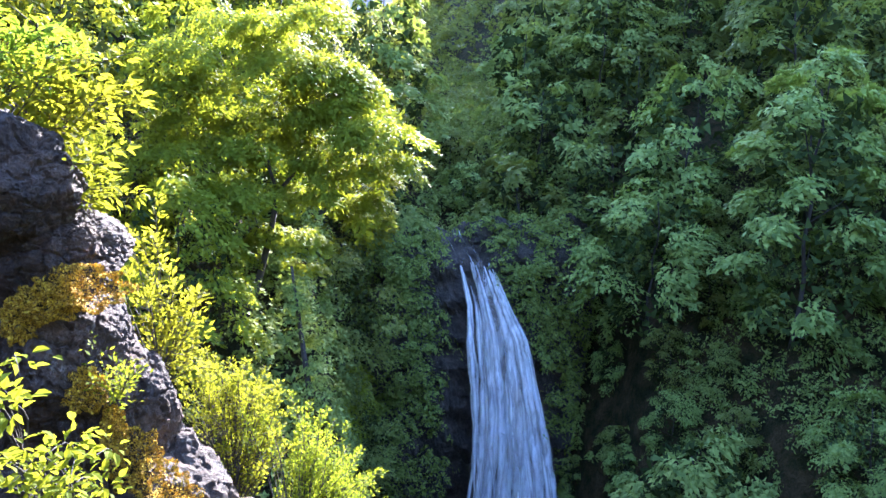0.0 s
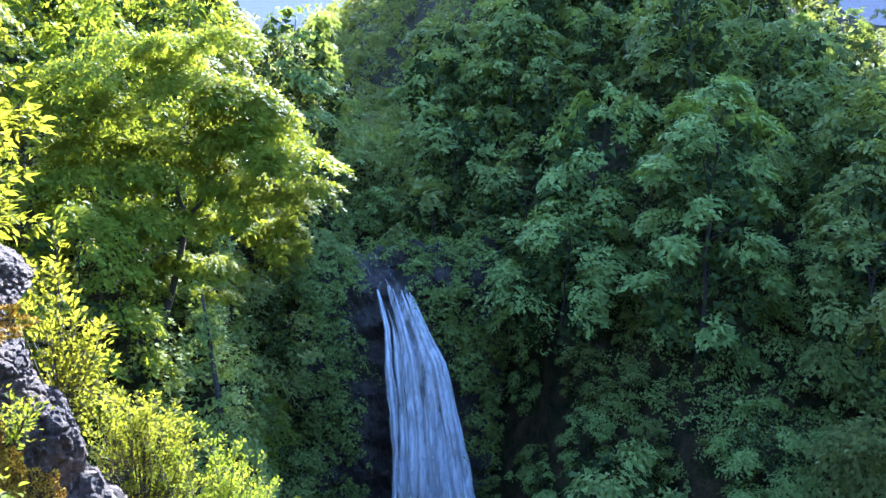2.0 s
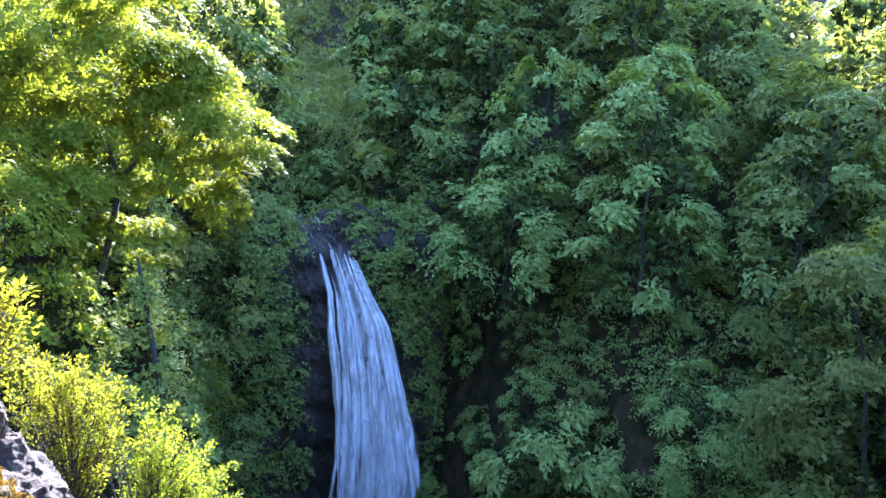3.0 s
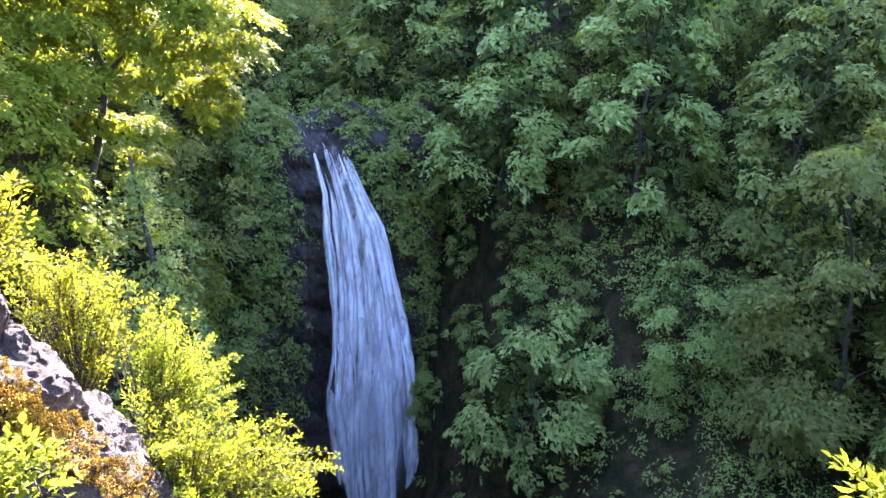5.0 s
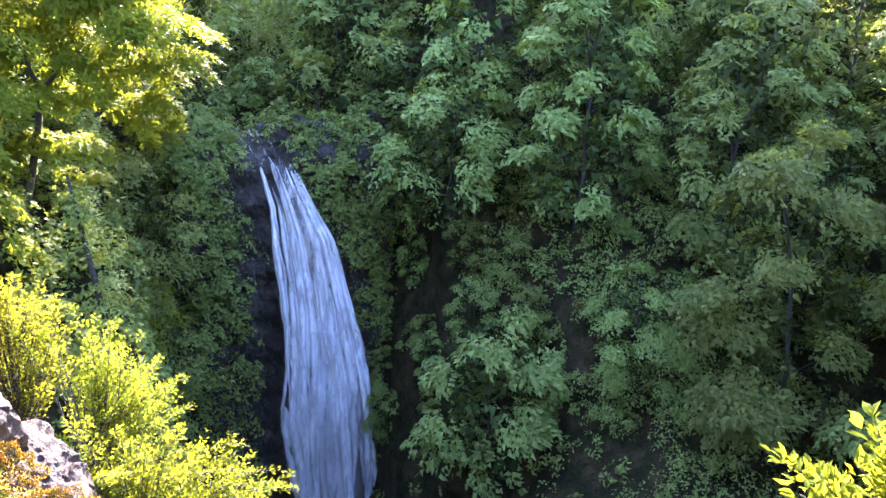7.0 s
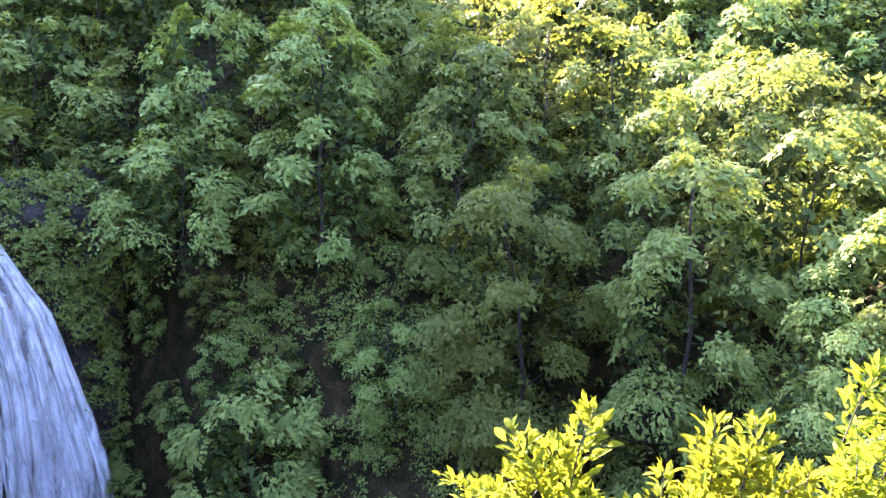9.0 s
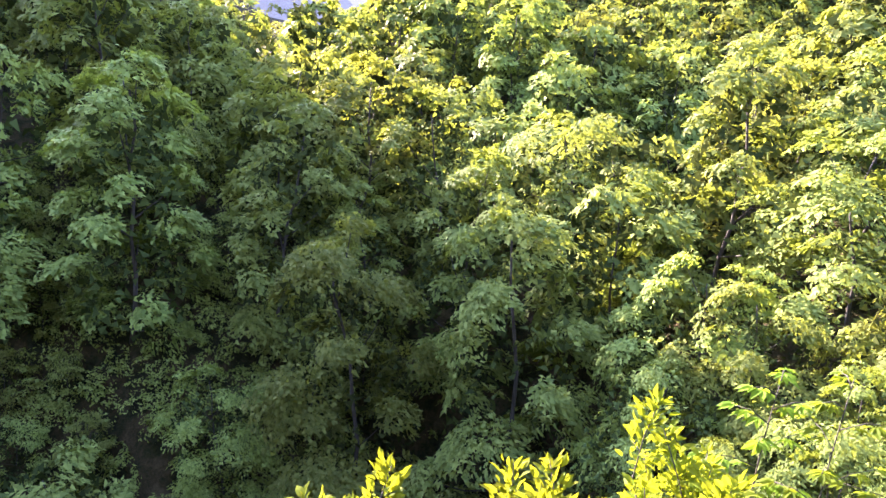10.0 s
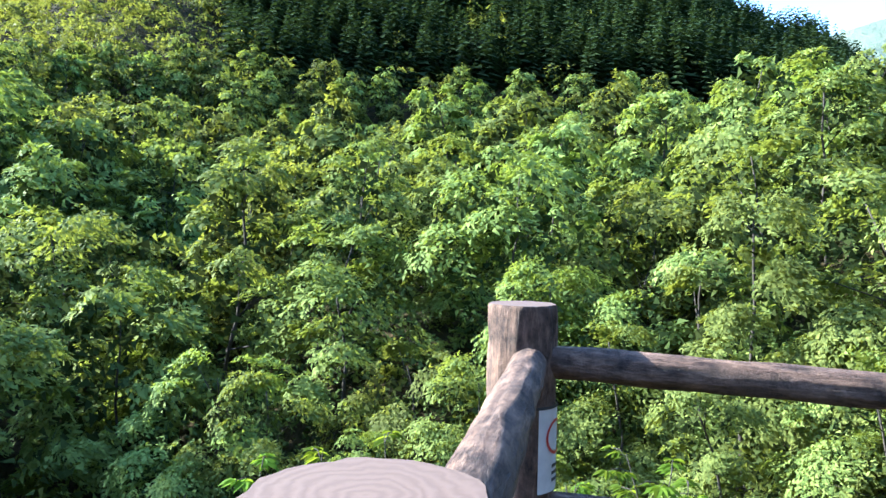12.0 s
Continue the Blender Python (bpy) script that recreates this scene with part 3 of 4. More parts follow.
def far_wood():
    rng = np.random.default_rng(22)
    q = []
    for k in range(6600):
        az, r = rng.uniform(46, 124), math.sqrt(rng.uniform(125 ** 2, 400 ** 2)) if k < 3300 else rng.uniform(160, 270)
        x, y = math.sin(radians(az)) * r, math.cos(radians(az)) * r
        if noise.noise(Vector((x * 0.016, y * 0.016, 2.7))) > (0.22 if r > 280 else 0.42) or (az < 71 and r < 310) or r < 178:
            continue
        h = rng.uniform(9, 17) * (1 + (r - 118) * 0.0012)
        n = 46
        s = np.linspace(0.04, 0.98, n) ** 0.9
        a = np.arange(n) * 2.399 + rng.uniform(0, 6)
        out = np.stack([np.cos(a), np.sin(a), np.zeros(n)], 1)
        half = h * 0.21 * (1.04 - s) ** 0.85 * rng.uniform(0.75, 1.2, n)
        p = np.array([x, y, lie(x, y) - 0.5]) + np.array([0, 0, 1.0]) * (s * h)[:, None] + out * (half * 0.5)[:, None]
        q.append(tips_at(p, out - np.array([0, 0, 0.55]), out * 0.5 + np.array([0, 0, 1.0]) + rng.normal(0, 0.12, (n, 3)), half * 0.95 + 0.35, half * 1.0 + 0.45))
    tagged(new("conifer_wood", quads_mesh("conifer_wood", np.concatenate(q), LEAF_CONIFER)), "distant dark conifer plantation on the mountain side", "forest", kind="stuff")
    q = []
    for _ in range(1300):
        az, r = rng.uniform(-40, 124), 104 * (420 / 104) ** rng.uniform(0, 1)
        x, y = math.sin(radians(az)) * r, math.cos(radians(az)) * r
        if az > 46 and r > 118 and noise.noise(Vector((x * 0.016, y * 0.016, 2.7))) < 0.18 and rng.random() < 0.9:
            continue
        size = 0.34 + r * 0.0028
        for k in range(2):
            c = np.array([x + rng.normal(0, 1.6), y + rng.normal(0, 1.6), lie(x, y) + rng.uniform(1.5, 6)])
            q.append(clump_leaves(rng, c, rng.uniform(2.2, 4.0), 40, size, 0.5, 0.7))
    for _ in range(3000):
        az, r = rng.uniform(46, 124), math.sqrt(rng.uniform(140 ** 2, 400 ** 2))
        x, y = math.sin(radians(az)) * r, math.cos(radians(az)) * r
        if az > 70 and r > 190 and noise.noise(Vector((x * 0.016, y * 0.016, 2.7))) < 0.15:
            continue
        q.append(clump_leaves(rng, np.array([x, y, lie(x, y) + rng.uniform(1.5, 7)]), rng.uniform(2.6, 4.6), 50, 0.3 + r * 0.0028, 0.5, 0.7))
    for _ in range(700):
        az, r = rng.uniform(52, 74), rng.uniform(168, 330)
        x, y = math.sin(radians(az)) * r, math.cos(radians(az)) * r
        q.append(clump_leaves(rng, np.array([x, y, lie(x, y) + rng.uniform(1.5, 6)]), rng.uniform(2.8, 4.8), 50, 0.3 + r * 0.0028, 0.5, 0.7))
    for _ in range(700):
        az, r = rng.uniform(-5, 9), rng.uniform(130, 360)
        x, y = math.sin(radians(az)) * r, math.cos(radians(az)) * r
        q.append(clump_leaves(rng, np.array([x, y, lie(x, y) + rng.uniform(1.5, 6)]), rng.uniform(2.6, 4.6), 60, 0.34 + r * 0.0028, 0.5, 0.7))
    tagged(new("far_wood", quads_mesh("far_wood", np.concatenate(q), LEAF)), "distant broad-leaved wood on the mountain sides", "forest", kind="stuff")


far_wood()


# ---- far mountains ----
def mountain(name, az0, az1, r, peak, seed, mat, base=-40):
    """A far mountain side whose crest follows peak(az), in degrees of height."""
    v, f = [], []
    n, m = 90, 18
    for i in range(n):
        az = az0 + (az1 - az0) * i / (n - 1)
        crest = math.tan(radians(peak(az))) * r
        for j in range(m):
            t = j / (m - 1)
            rr = r * (0.72 + 0.28 * t)
            p = toward(az, 0, rr)
            z = base + (crest - base) * t ** 0.8 + noise.fractal(Vector((p.x * 0.008, p.y * 0.008, seed)), 1.0, 2.0, 5) * r * 0.008 * (0.3 + t)
            v.append((p.x, p.y, z))
    f = [(i * m + j, (i + 1) * m + j, (i + 1) * m + j + 1, i * m + j + 1) for i in range(n - 1) for j in range(m - 1)]
    ob = new(name, mesh_of(name, v, f, [mat], True))
    return tagged(ob, "far wooded mountain ridge with painted haze", "mountain", kind="structure")


def far_material(name, a, c, haze_glow):
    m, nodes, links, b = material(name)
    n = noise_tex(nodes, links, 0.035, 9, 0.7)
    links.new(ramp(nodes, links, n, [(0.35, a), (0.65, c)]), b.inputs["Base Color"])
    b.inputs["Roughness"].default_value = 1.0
    # Haze of the distance, added as a blue-grey glow of the surface.
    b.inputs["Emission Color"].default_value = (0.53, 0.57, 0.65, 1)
    b.inputs["Emission Strength"].default_value = haze_glow
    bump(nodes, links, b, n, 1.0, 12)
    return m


# The grey and blue woods also carry haze in their base colours.
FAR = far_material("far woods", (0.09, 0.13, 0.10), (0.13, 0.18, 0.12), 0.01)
FAR_GREY = far_material("grey far woods with haze in the colour", (0.08, 0.11, 0.14), (0.12, 0.15, 0.18), 0.035)
FAR_BLUE = far_material("blue far woods with painted haze", (0.07, 0.085, 0.10), (0.10, 0.115, 0.13), 0.065)
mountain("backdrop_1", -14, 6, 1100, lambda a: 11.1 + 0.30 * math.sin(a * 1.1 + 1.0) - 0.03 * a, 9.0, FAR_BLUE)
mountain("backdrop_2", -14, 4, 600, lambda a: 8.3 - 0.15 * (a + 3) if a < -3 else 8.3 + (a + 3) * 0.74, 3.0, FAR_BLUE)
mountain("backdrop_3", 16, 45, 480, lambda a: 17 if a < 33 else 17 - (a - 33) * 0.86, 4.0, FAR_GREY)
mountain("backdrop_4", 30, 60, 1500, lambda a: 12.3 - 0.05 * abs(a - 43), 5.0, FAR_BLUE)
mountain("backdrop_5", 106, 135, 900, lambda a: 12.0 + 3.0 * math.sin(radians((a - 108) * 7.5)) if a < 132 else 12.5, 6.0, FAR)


# ---- waterfall ----
def water_material(name, low, high, least, share):
    """White water: streaked along the fall, thinner towards the edges of each sheet."""
    m, nodes, links, b = material(name)
    n1 = noise_tex(nodes, links, 1.0, 7, 0.66, (1.1, 1.1, 0.20))
    n2 = noise_tex(nodes, links, 1.0, 6, 0.66, (4.5, 4.5, 0.8))
    ad = nodes.new("ShaderNodeMath")
    ad.operation = "MULTIPLY_ADD"
    ad.inputs[1].default_value = 0.4
    links.new(n2, ad.inputs[0])
    links.new(n1, ad.inputs[2])
    b.inputs["Base Color"].default_value = (0.93, 0.95, 0.97, 1)
    b.inputs["Roughness"].default_value = 0.5
    b.inputs["Specular IOR Level"].default_value = 0.2
    tl = nodes.new("ShaderNodeBsdfTranslucent")
    tl.inputs[0].default_value = (0.93, 0.95, 0.97, 1)
    body = nodes.new("ShaderNodeMixShader")
    body.inputs[0].default_value = 0.4
    links.new(b.outputs[0], body.inputs[1])
    links.new(tl.outputs[0], body.inputs[2])
    clear = nodes.new("ShaderNodeBsdfTransparent")
    mask = nodes.new("ShaderNodeMapRange")
    mask.interpolation_type = "SMOOTHSTEP"
    mask.inputs["From Min"].default_value, mask.inputs["From Max"].default_value = low, high
    mask.inputs["To Min"].default_value, mask.inputs["To Max"].default_value = least, share
    links.new(ad.outputs[0], mask.inputs[0])
    uv = nodes.new("ShaderNodeTexCoord")
    xyz = nodes.new("ShaderNodeSeparateXYZ")
    links.new(uv.outputs["UV"], xyz.inputs[0])
    rim = nodes.new("ShaderNodeMapRange")
    rim.interpolation_type = "SMOOTHSTEP"
    rim.inputs["From Max"].default_value = 0.5
    links.new(xyz.outputs[0], rim.inputs[0])
    thin = nodes.new("ShaderNodeMath")
    thin.operation = "MULTIPLY"
    links.new(mask.outputs[0], thin.inputs[0])
    links.new(rim.outputs[0], thin.inputs[1])
    mix = nodes.new("ShaderNodeMixShader")
    links.new(thin.outputs[0], mix.inputs[0])
    links.new(clear.outputs[0], mix.inputs[1])
    links.new(body.outputs[0], mix.inputs[2])
    links.new(mix.outputs[0], nodes["Material Output"].inputs[0])
    bump(nodes, links, b, ad.outputs[0], 0.3, 0.2)
    return m


WATER = water_material("falling water", 0.44, 0.86, 0.16, 0.92)
SPRAY = water_material("loose spray", 0.52, 1.0, 0.04, 0.62)
ELS = (-11.6, -13, -15, -17.6, -21.2, -24.2, -27.5, -31.3, -38.5, -44)
LEFT_EDGE = (1.2, 1.5, 1.95, 2.0, 2.3, 2.45, 2.3, 1.8, 2.7, 2.9)
RIGHT_EDGE = (4.0, 4.6, 5.5, 6.9, 7.8, 8.5, 9.4, 10.0, 10.0, 10.2)


def fall_point(u, el, lift=0.0):
    az = np.interp(-el, [-e for e in ELS], LEFT_EDGE) * (1 - u) + np.interp(-el, [-e for e in ELS], RIGHT_EDGE) * u
    horiz = np.interp(-el, (11, 18, 30, 45), (66.0, 63.5, 61.0, 59.5)) - lift
    p = toward(az, 0, horiz)
    return (p.x, p.y, horiz * math.tan(radians(el)))


def ribbon_mesh(name, v, nu, nv, mat):
    """A grid of nu by nv points; the first texture coordinate tells how far a point lies from the sheet's nearer edge."""
    f = [(j * nu + i, j * nu + i + 1, (j + 1) * nu + i + 1, (j + 1) * nu + i) for j in range(nv - 1) for i in range(nu - 1)]
    me = mesh_of(name, v, f, [mat], True)
    inward = [min(i, nu - 1 - i) / (nu - 1) for i in range(nu)]
    at = np.array([inward[k % nu] for q in f for k in q])
    me.uv_layers.new(name="edge").data.foreach_set("uv", np.stack([at, np.zeros(len(at))], 1).ravel())
    return me


def water_sheet(name, u0, u1, e0, e1, lift, mat, seed, parent, wave=0.25, nu=27, nv=70):
    v = []
    for j in range(nv):
        t = j / (nv - 1)
        for i in range(nu):
            u = u0[0] * (1 - t) + u0[1] * t + (u1[0] * (1 - t) + u1[1] * t - u0[0] * (1 - t) - u0[1] * t) * i / (nu - 1)
            el = e0 + (e1 - e0) * t - 1.1 * (1 - t) ** 6 * (noise.noise(Vector((u * 7, seed, 0.5))) + 1.2 * abs(2 * i / (nu - 1) - 1) ** 2)
            edge = math.sin(math.pi * i / (nu - 1)) ** 0.5
            bulge = wave * (noise.noise(Vector((u * 9, el * 0.12, seed))) + 0.5 * noise.noise(Vector((u * 24, el * 0.3, seed + 4)))) + 0.5 * edge
            u += 0.03 * noise.noise(Vector((seed, el * 0.5, i * 0.2)))
            v.append(fall_point(u, el, lift + bulge))
    return part(name, ribbon_mesh(name, v, nu, nv, mat), parent)


def strand(u0, u1, w0, w1, e0, e1, lift, seed, parent, nv=46):
    """One rope of falling water that wanders, frays and widens on its way down."""
    v = []
    for j in range(nv):
        t = j / (nv - 1)
        el = e0 + (e1 - e0) * t
        u = u0 + (u1 - u0) * t ** 1.2 + 0.05 * (0.3 + t) * noise.noise(Vector((seed, el * 0.22, 0.7))) + 0.015 * noise.noise(Vector((seed, el * 0.9, 4.7)))
        w = (w0 + (w1 - w0) * t) * (1 + 0.55 * noise.noise(Vector((seed + 9, el * 0.45, 2.2)))) * min(1, 0.35 + 9 * t, 0.15 + 4 * (1 - t))
        for s in (-1, -0.6, 0, 0.6, 1):
            v.append(fall_point(u + w * s, el, lift + 0.22 * (1 - s * s) + 0.3 * noise.noise(Vector((seed, el * 0.3, s)))))
    return part("strand", ribbon_mesh("strand", v, 5, nv, WATER), parent)


def waterfall():
    fall = tagged(new("waterfall"), "tall white waterfall plunging down a dark shaded cliff", "waterfall")
    rng = np.random.default_rng(41)
    for k in range(6):
        strand(rng.uniform(0.0, 0.10), rng.uniform(0.0, 0.10), 0.06, rng.uniform(0.025, 0.05), -11.5 - 0.5 * rng.random(), -rng.uniform(21, 33), rng.uniform(0.5, 1.1), k * 3.1, fall)
    for k in range(26):
        u0 = 0.24 + 0.76 * rng.uniform(0, 1)
        late = rng.random() < 0.45
        e0 = -11.4 - 1.6 * max(0, u0 - 0.55) - 0.5 * rng.random() - (rng.uniform(1, 16) if late else 0)
        u1 = np.clip(u0 + rng.normal(-0.02, 0.07) - 0.34 * (1 - u0), 0.05, 0.96)
        strand(u0, u1, rng.uniform(0.04, 0.10), rng.uniform(0.03, 0.09), e0, min(e0 - 9, -rng.uniform(22, 44)), rng.uniform(0.4, 1.6), 40 + k * 1.7, fall)
    for k in range(6):
        u0 = rng.uniform(0.16, 0.34)
        strand(u0, u0 - 0.14, 0.05, 0.06, -13 - 5 * rng.random(), -rng.uniform(28, 38), rng.uniform(0.4, 0.9), 220 + k * 2.9, fall)
    for k in range(14):
        u0 = rng.uniform(0.0, 0.96)
        strand(u0, u0 + rng.normal(0, 0.03), 0.04, rng.uniform(0.05, 0.11), -rng.uniform(26, 33), -rng.uniform(42, 46), rng.uniform(1.0, 2.2), 300 + k * 2.3, fall, 24)
    for u0, e0 in ((0.03, -30.2), (0.10, -31.0), (0.93, -32.6), (0.98, -33.2)):
        strand(u0, u0 + 0.02, 0.05, 0.09, e0, e0 - 7, 2.0, 500 + 9 * u0 - e0, fall, 20)
    water_sheet("veil", (0.30, 0.14), (0.98, 1.0), -14.6, -44, 0.2, SPRAY, 2.0, fall)
    water_sheet("veil", (0.28, 0.16), (0.94, 0.86), -12.6, -44, 1.0, SPRAY, 3.0, fall)
    water_sheet("veil", (0.28, 0.06), (1.04, 1.04), -13.6, -44, 0.6, SPRAY, 8.0, fall)
    water_sheet("lip", (0.26, 0.28), (1.10, 1.0), -11.4, -16.5, 0.8, SPRAY, 9.0, fall, 0.3, 27, 24)
    water_sheet("spray_sheet", (0.08, -0.10), (0.9, 1.08), -25, -44, 1.6, SPRAY, 5.0, fall, 0.5)
    for k, (az0, e0, az1, e1, wide) in enumerate([(0.7, -9.0, 2.3, -11.5, 0.14), (1.3, -9.2, 3.2, -11.7, 0.12), (0.6, -9.9, 1.7, -11.7, 0.10), (2.0, -9.8, 3.7, -12.0, 0.12)]):
        v = []
        for j in range(30):
            t = j / 29
            drift = 0.45 * noise.noise(Vector((k * 3.7, t * 3.0, 0.4)))
            drop = 0.35 * noise.noise(Vector((k * 5.1, t * 4.0, 2.4))) * (1 - t)
            for s in (-1, -0.5, 0, 0.5, 1):
                p = toward(az0 + (az1 - az0) * t + drift + s * wide * (1 + 0.6 * noise.noise(Vector((k * 3.1, t * 9, 0.4)))), 0, 64.6 + 2.4 * (1 - t))
                v.append((p.x, p.y, p.xy.length * math.tan(radians(e0 + (e1 - e0) * t + drop - 0.10 * s))))
        part("upper_cascade", ribbon_mesh("upper_cascade", v, 5, 30, SPRAY), fall)


waterfall()


def cliff():
    """The bare wet rock behind and beside the fall."""
    v = []
    nu, nv = 130, 130
    for j in range(nv):
        el = -8.5 - 38 * max(0, j - 8) / (nv - 9)
        for i in range(nu):
            az = -7 + 22 * i / (nu - 1)
            r = np.interp(-el, (8, 11, 18, 30, 46), (71, 67.5, 65.5, 64, 63)) - 0.05 * (az - 4) ** 2 * (1 if az < 4 else 0.55)
            r += 0.35 * max(0, az - 8) ** 2 + 0.6 * max(0, -3 - az) ** 2
            back = max(0, 8 - j) / 2
            r += 3.0 * back
            p = toward(az, 0, r)
            n1 = noise.fractal(Vector((p.x * 0.16, p.y * 0.16, r * math.tan(radians(el)) * 0.10)), 1.0, 2.1, 6)
            ledge = 0.5 * math.sin(1.9 * r * math.tan(radians(el)) + 3 * n1) + 0.8 * noise.fractal(Vector((p.x * 0.7, p.y * 0.7, el * 0.9)), 0.8, 2.1, 5)
            r2 = r + 1.6 * n1 + 0.7 * max(-0.9, ledge)
            p = toward(az, 0, r2)
            z = (r - 3.0 * back) * math.tan(radians(el)) - 0.5 * back + (noise.noise(Vector((az * 0.55, 3.3, 1))) * 2.4 if j < 18 else 0) * (1 - max(0, j - 8) / 10)
            v.append((p.x, p.y, z))
    f = [(j * nu + i, j * nu + i + 1, (j + 1) * nu + i + 1, (j + 1) * nu + i) for j in range(nv - 1) for i in range(nu - 1)]
    tagged(new("cliff", mesh_of("cliff", v, f, [ROCK_WET])), "dark wet rock cliff behind the waterfall", "cliff", kind="structure")
    rng = np.random.default_rng(9)
    q = []
    for _ in range(3000):
        k = rng.integers(len(v))
        c = np.array(v[k])
        az = math.degrees(math.atan2(c[0], c[1]))
        el = -math.degrees(math.atan2(c[2], math.hypot(c[0], c[1])))
        inside = np.interp(el, [-e for e in ELS], LEFT_EDGE) - 0.1 < az < np.interp(el, [-e for e in ELS], RIGHT_EDGE) + 0.5
        if (inside and el > 11.6) or (-0.3 < az < 4.3 and el > 8.6) or (-6 < az < 1.5 and el > 13 and rng.random() < 0.15) or rng.random() < 0.035 * (el - 13) or noise.noise(Vector((c[0] * 0.25, c[1] * 0.25, c[2] * 0.2))) > 0.28:
            continue
        c[:2] *= 0.985
        wide = rng.uniform(0.7, 1.9)
        q.append(clump_leaves(rng, c, wide, 100, 0.28, 0.9, 0.5))
    tagged(new("cliff_plants", quads_mesh("cliff_plants", np.concatenate(q), LEAF)), "hanging green plants on the dark cliff", "plants", kind="stuff")


cliff()


# ---- rock outcrop beside the lookout ----
def boulder_mesh(seed, rx, ry, rz, mat, sub=5):
    """An angular boulder: a ball cut by many planes, then broken up by cracks, ledges and grain."""
    rng = np.random.default_rng(int(seed * 10))
    cuts = unit(rng.normal(0, 1, (34, 3)))
    offs = rng.uniform(0.74, 1.0, 34)
    bm = bmesh.new()
    bmesh.ops.create_icosphere(bm, subdivisions=sub + 1, radius=1)
    o = Vector((seed * 3.7, seed * 1.3, seed * 2.1))
    for ve in bm.verts:
        d = ve.co.normalized()
        along = cuts @ np.array(d)
        r = min(1.05, float(np.min(np.where(along > 0.05, offs / np.maximum(along, 0.05), 9))))
        near = noise.voronoi(d * 3.1 + o)[0]
        fine = noise.voronoi(d * 8.5 + o * 1.7)[0]
        crack = max(0.0, 1 - (near[1] - near[0]) * 11)
        chip = max(0.0, 1 - (fine[1] - fine[0]) * 7)
        r *= 1 + 0.05 * noise.fractal(d * 3.0 + o, 0.8, 2.1, 6) - 0.09 * crack - 0.02 * chip + 0.05 * (fine[0] - 0.25) + 0.022 * noise.fractal(d * 22.0 + o, 0.6, 2.1, 4)
        ve.co = Vector((d.x * rx, d.y * ry, d.z * rz)) * r * 1.06
    me = bpy.data.meshes.new("boulder")
    bm.to_mesh(me)
    bm.free()
    me.materials.append(mat)
    return me


def moss_material():
    m, nodes, links, b = material("sunlit moss")
    geo = nodes.new("ShaderNodeNewGeometry")
    links.new(ramp(nodes, links, geo.outputs["Random Per Island"], [(0, (0.11, 0.066, 0.006)), (0.5, (0.42, 0.255, 0.014)), (1, (0.66, 0.46, 0.03))]), b.inputs["Base Color"])
    b.inputs["Roughness"].default_value = 0.9
    return m


MOSS = moss_material()


def outcrop():
    rock = new("rock_outcrop")
    tagged(rock, "lichen-grey and pinkish rock outcrop with orange moss", "rock")
    stones = []
    for i, (x, y, z, rx, ry, rz) in enumerate([
            (-2.30, 3.80, -0.36, 0.34, 0.40, 0.36), (-2.18, 4.02, -0.78, 0.36, 0.40, 0.34), (-2.25, 4.10, -1.42, 0.46, 0.50, 0.50),
            (-2.10, 4.30, -1.95, 0.44, 0.50, 0.52), (-1.92, 4.40, -2.45, 0.46, 0.50, 0.52), (-1.78, 4.20, -2.50, 0.50, 0.50, 0.50),
            (-1.60, 4.25, -3.00, 0.56, 0.55, 0.55), (-1.36, 4.25, -3.55, 0.60, 0.60, 0.60), (-2.7, 4.3, -1.2, 0.6, 0.6, 1.0), (-2.5, 4.4, -2.4, 0.7, 0.7, 1.0),
            (-2.2, 4.5, -3.8, 1.1, 0.9, 1.1), (-2.9, 4.4, -3.4, 1.0, 0.9, 1.6), (-3.0, 4.4, -0.4, 0.6, 0.6, 0.6)]):
        b = part("boulder", boulder_mesh(i + 1.0, rx, ry, rz, ROCK, 5 if i < 4 else 4), rock)
        b.location = (x, y, z)
        stones.append(b)
    rng = np.random.default_rng(14)
    for x, y, z, rx, rz in [(-1.90, 3.62, -0.90, 0.24, 0.12), (-2.10, 3.60, -0.97, 0.16, 0.10), (-1.82, 3.86, -2.02, 0.16, 0.22), (-1.62, 3.76, -2.16, 0.18, 0.20), (-1.30, 3.80, -2.55, 0.16, 0.2), (-1.12, 3.86, -2.92, 0.2, 0.2), (-2.0, 3.7, -1.5, 0.12, 0.12), (-1.86, 3.74, -1.78, 0.06, 0.16), (-2.24, 3.6, -1.08, 0.09, 0.12), (-1.5, 3.78, -2.36, 0.10, 0.16)]:
        n = 5200
        d = unit(rng.normal(0, 1, (n, 3)))
        d[:, 1] = -np.abs(d[:, 1]) * 0.6
        lump = 1 + 0.25 * np.sin(d[:, :1] * 9 + x * 20) * np.cos(d[:, 2:] * 8)
        p = np.array([x, y + 0.12, z]) + d * np.array([rx, 0.16, rz]) * lump
        le = rng.uniform(0.008, 0.019, n)
        stone = min(stones, key=lambda s: (s.location - Vector((x, y, z))).length)
        cushion = part("moss", quads_mesh("moss", leaves_at(p, d + rng.normal(0, 0.5, (n, 3)) + np.array([0, -0.2, 0.3]), d + rng.normal(0, 0.4, (n, 3)), le, le * 0.7), MOSS), stone, "thick orange-gold moss cushion")
        cushion.location = -stone.location
    return rock


outcrop()


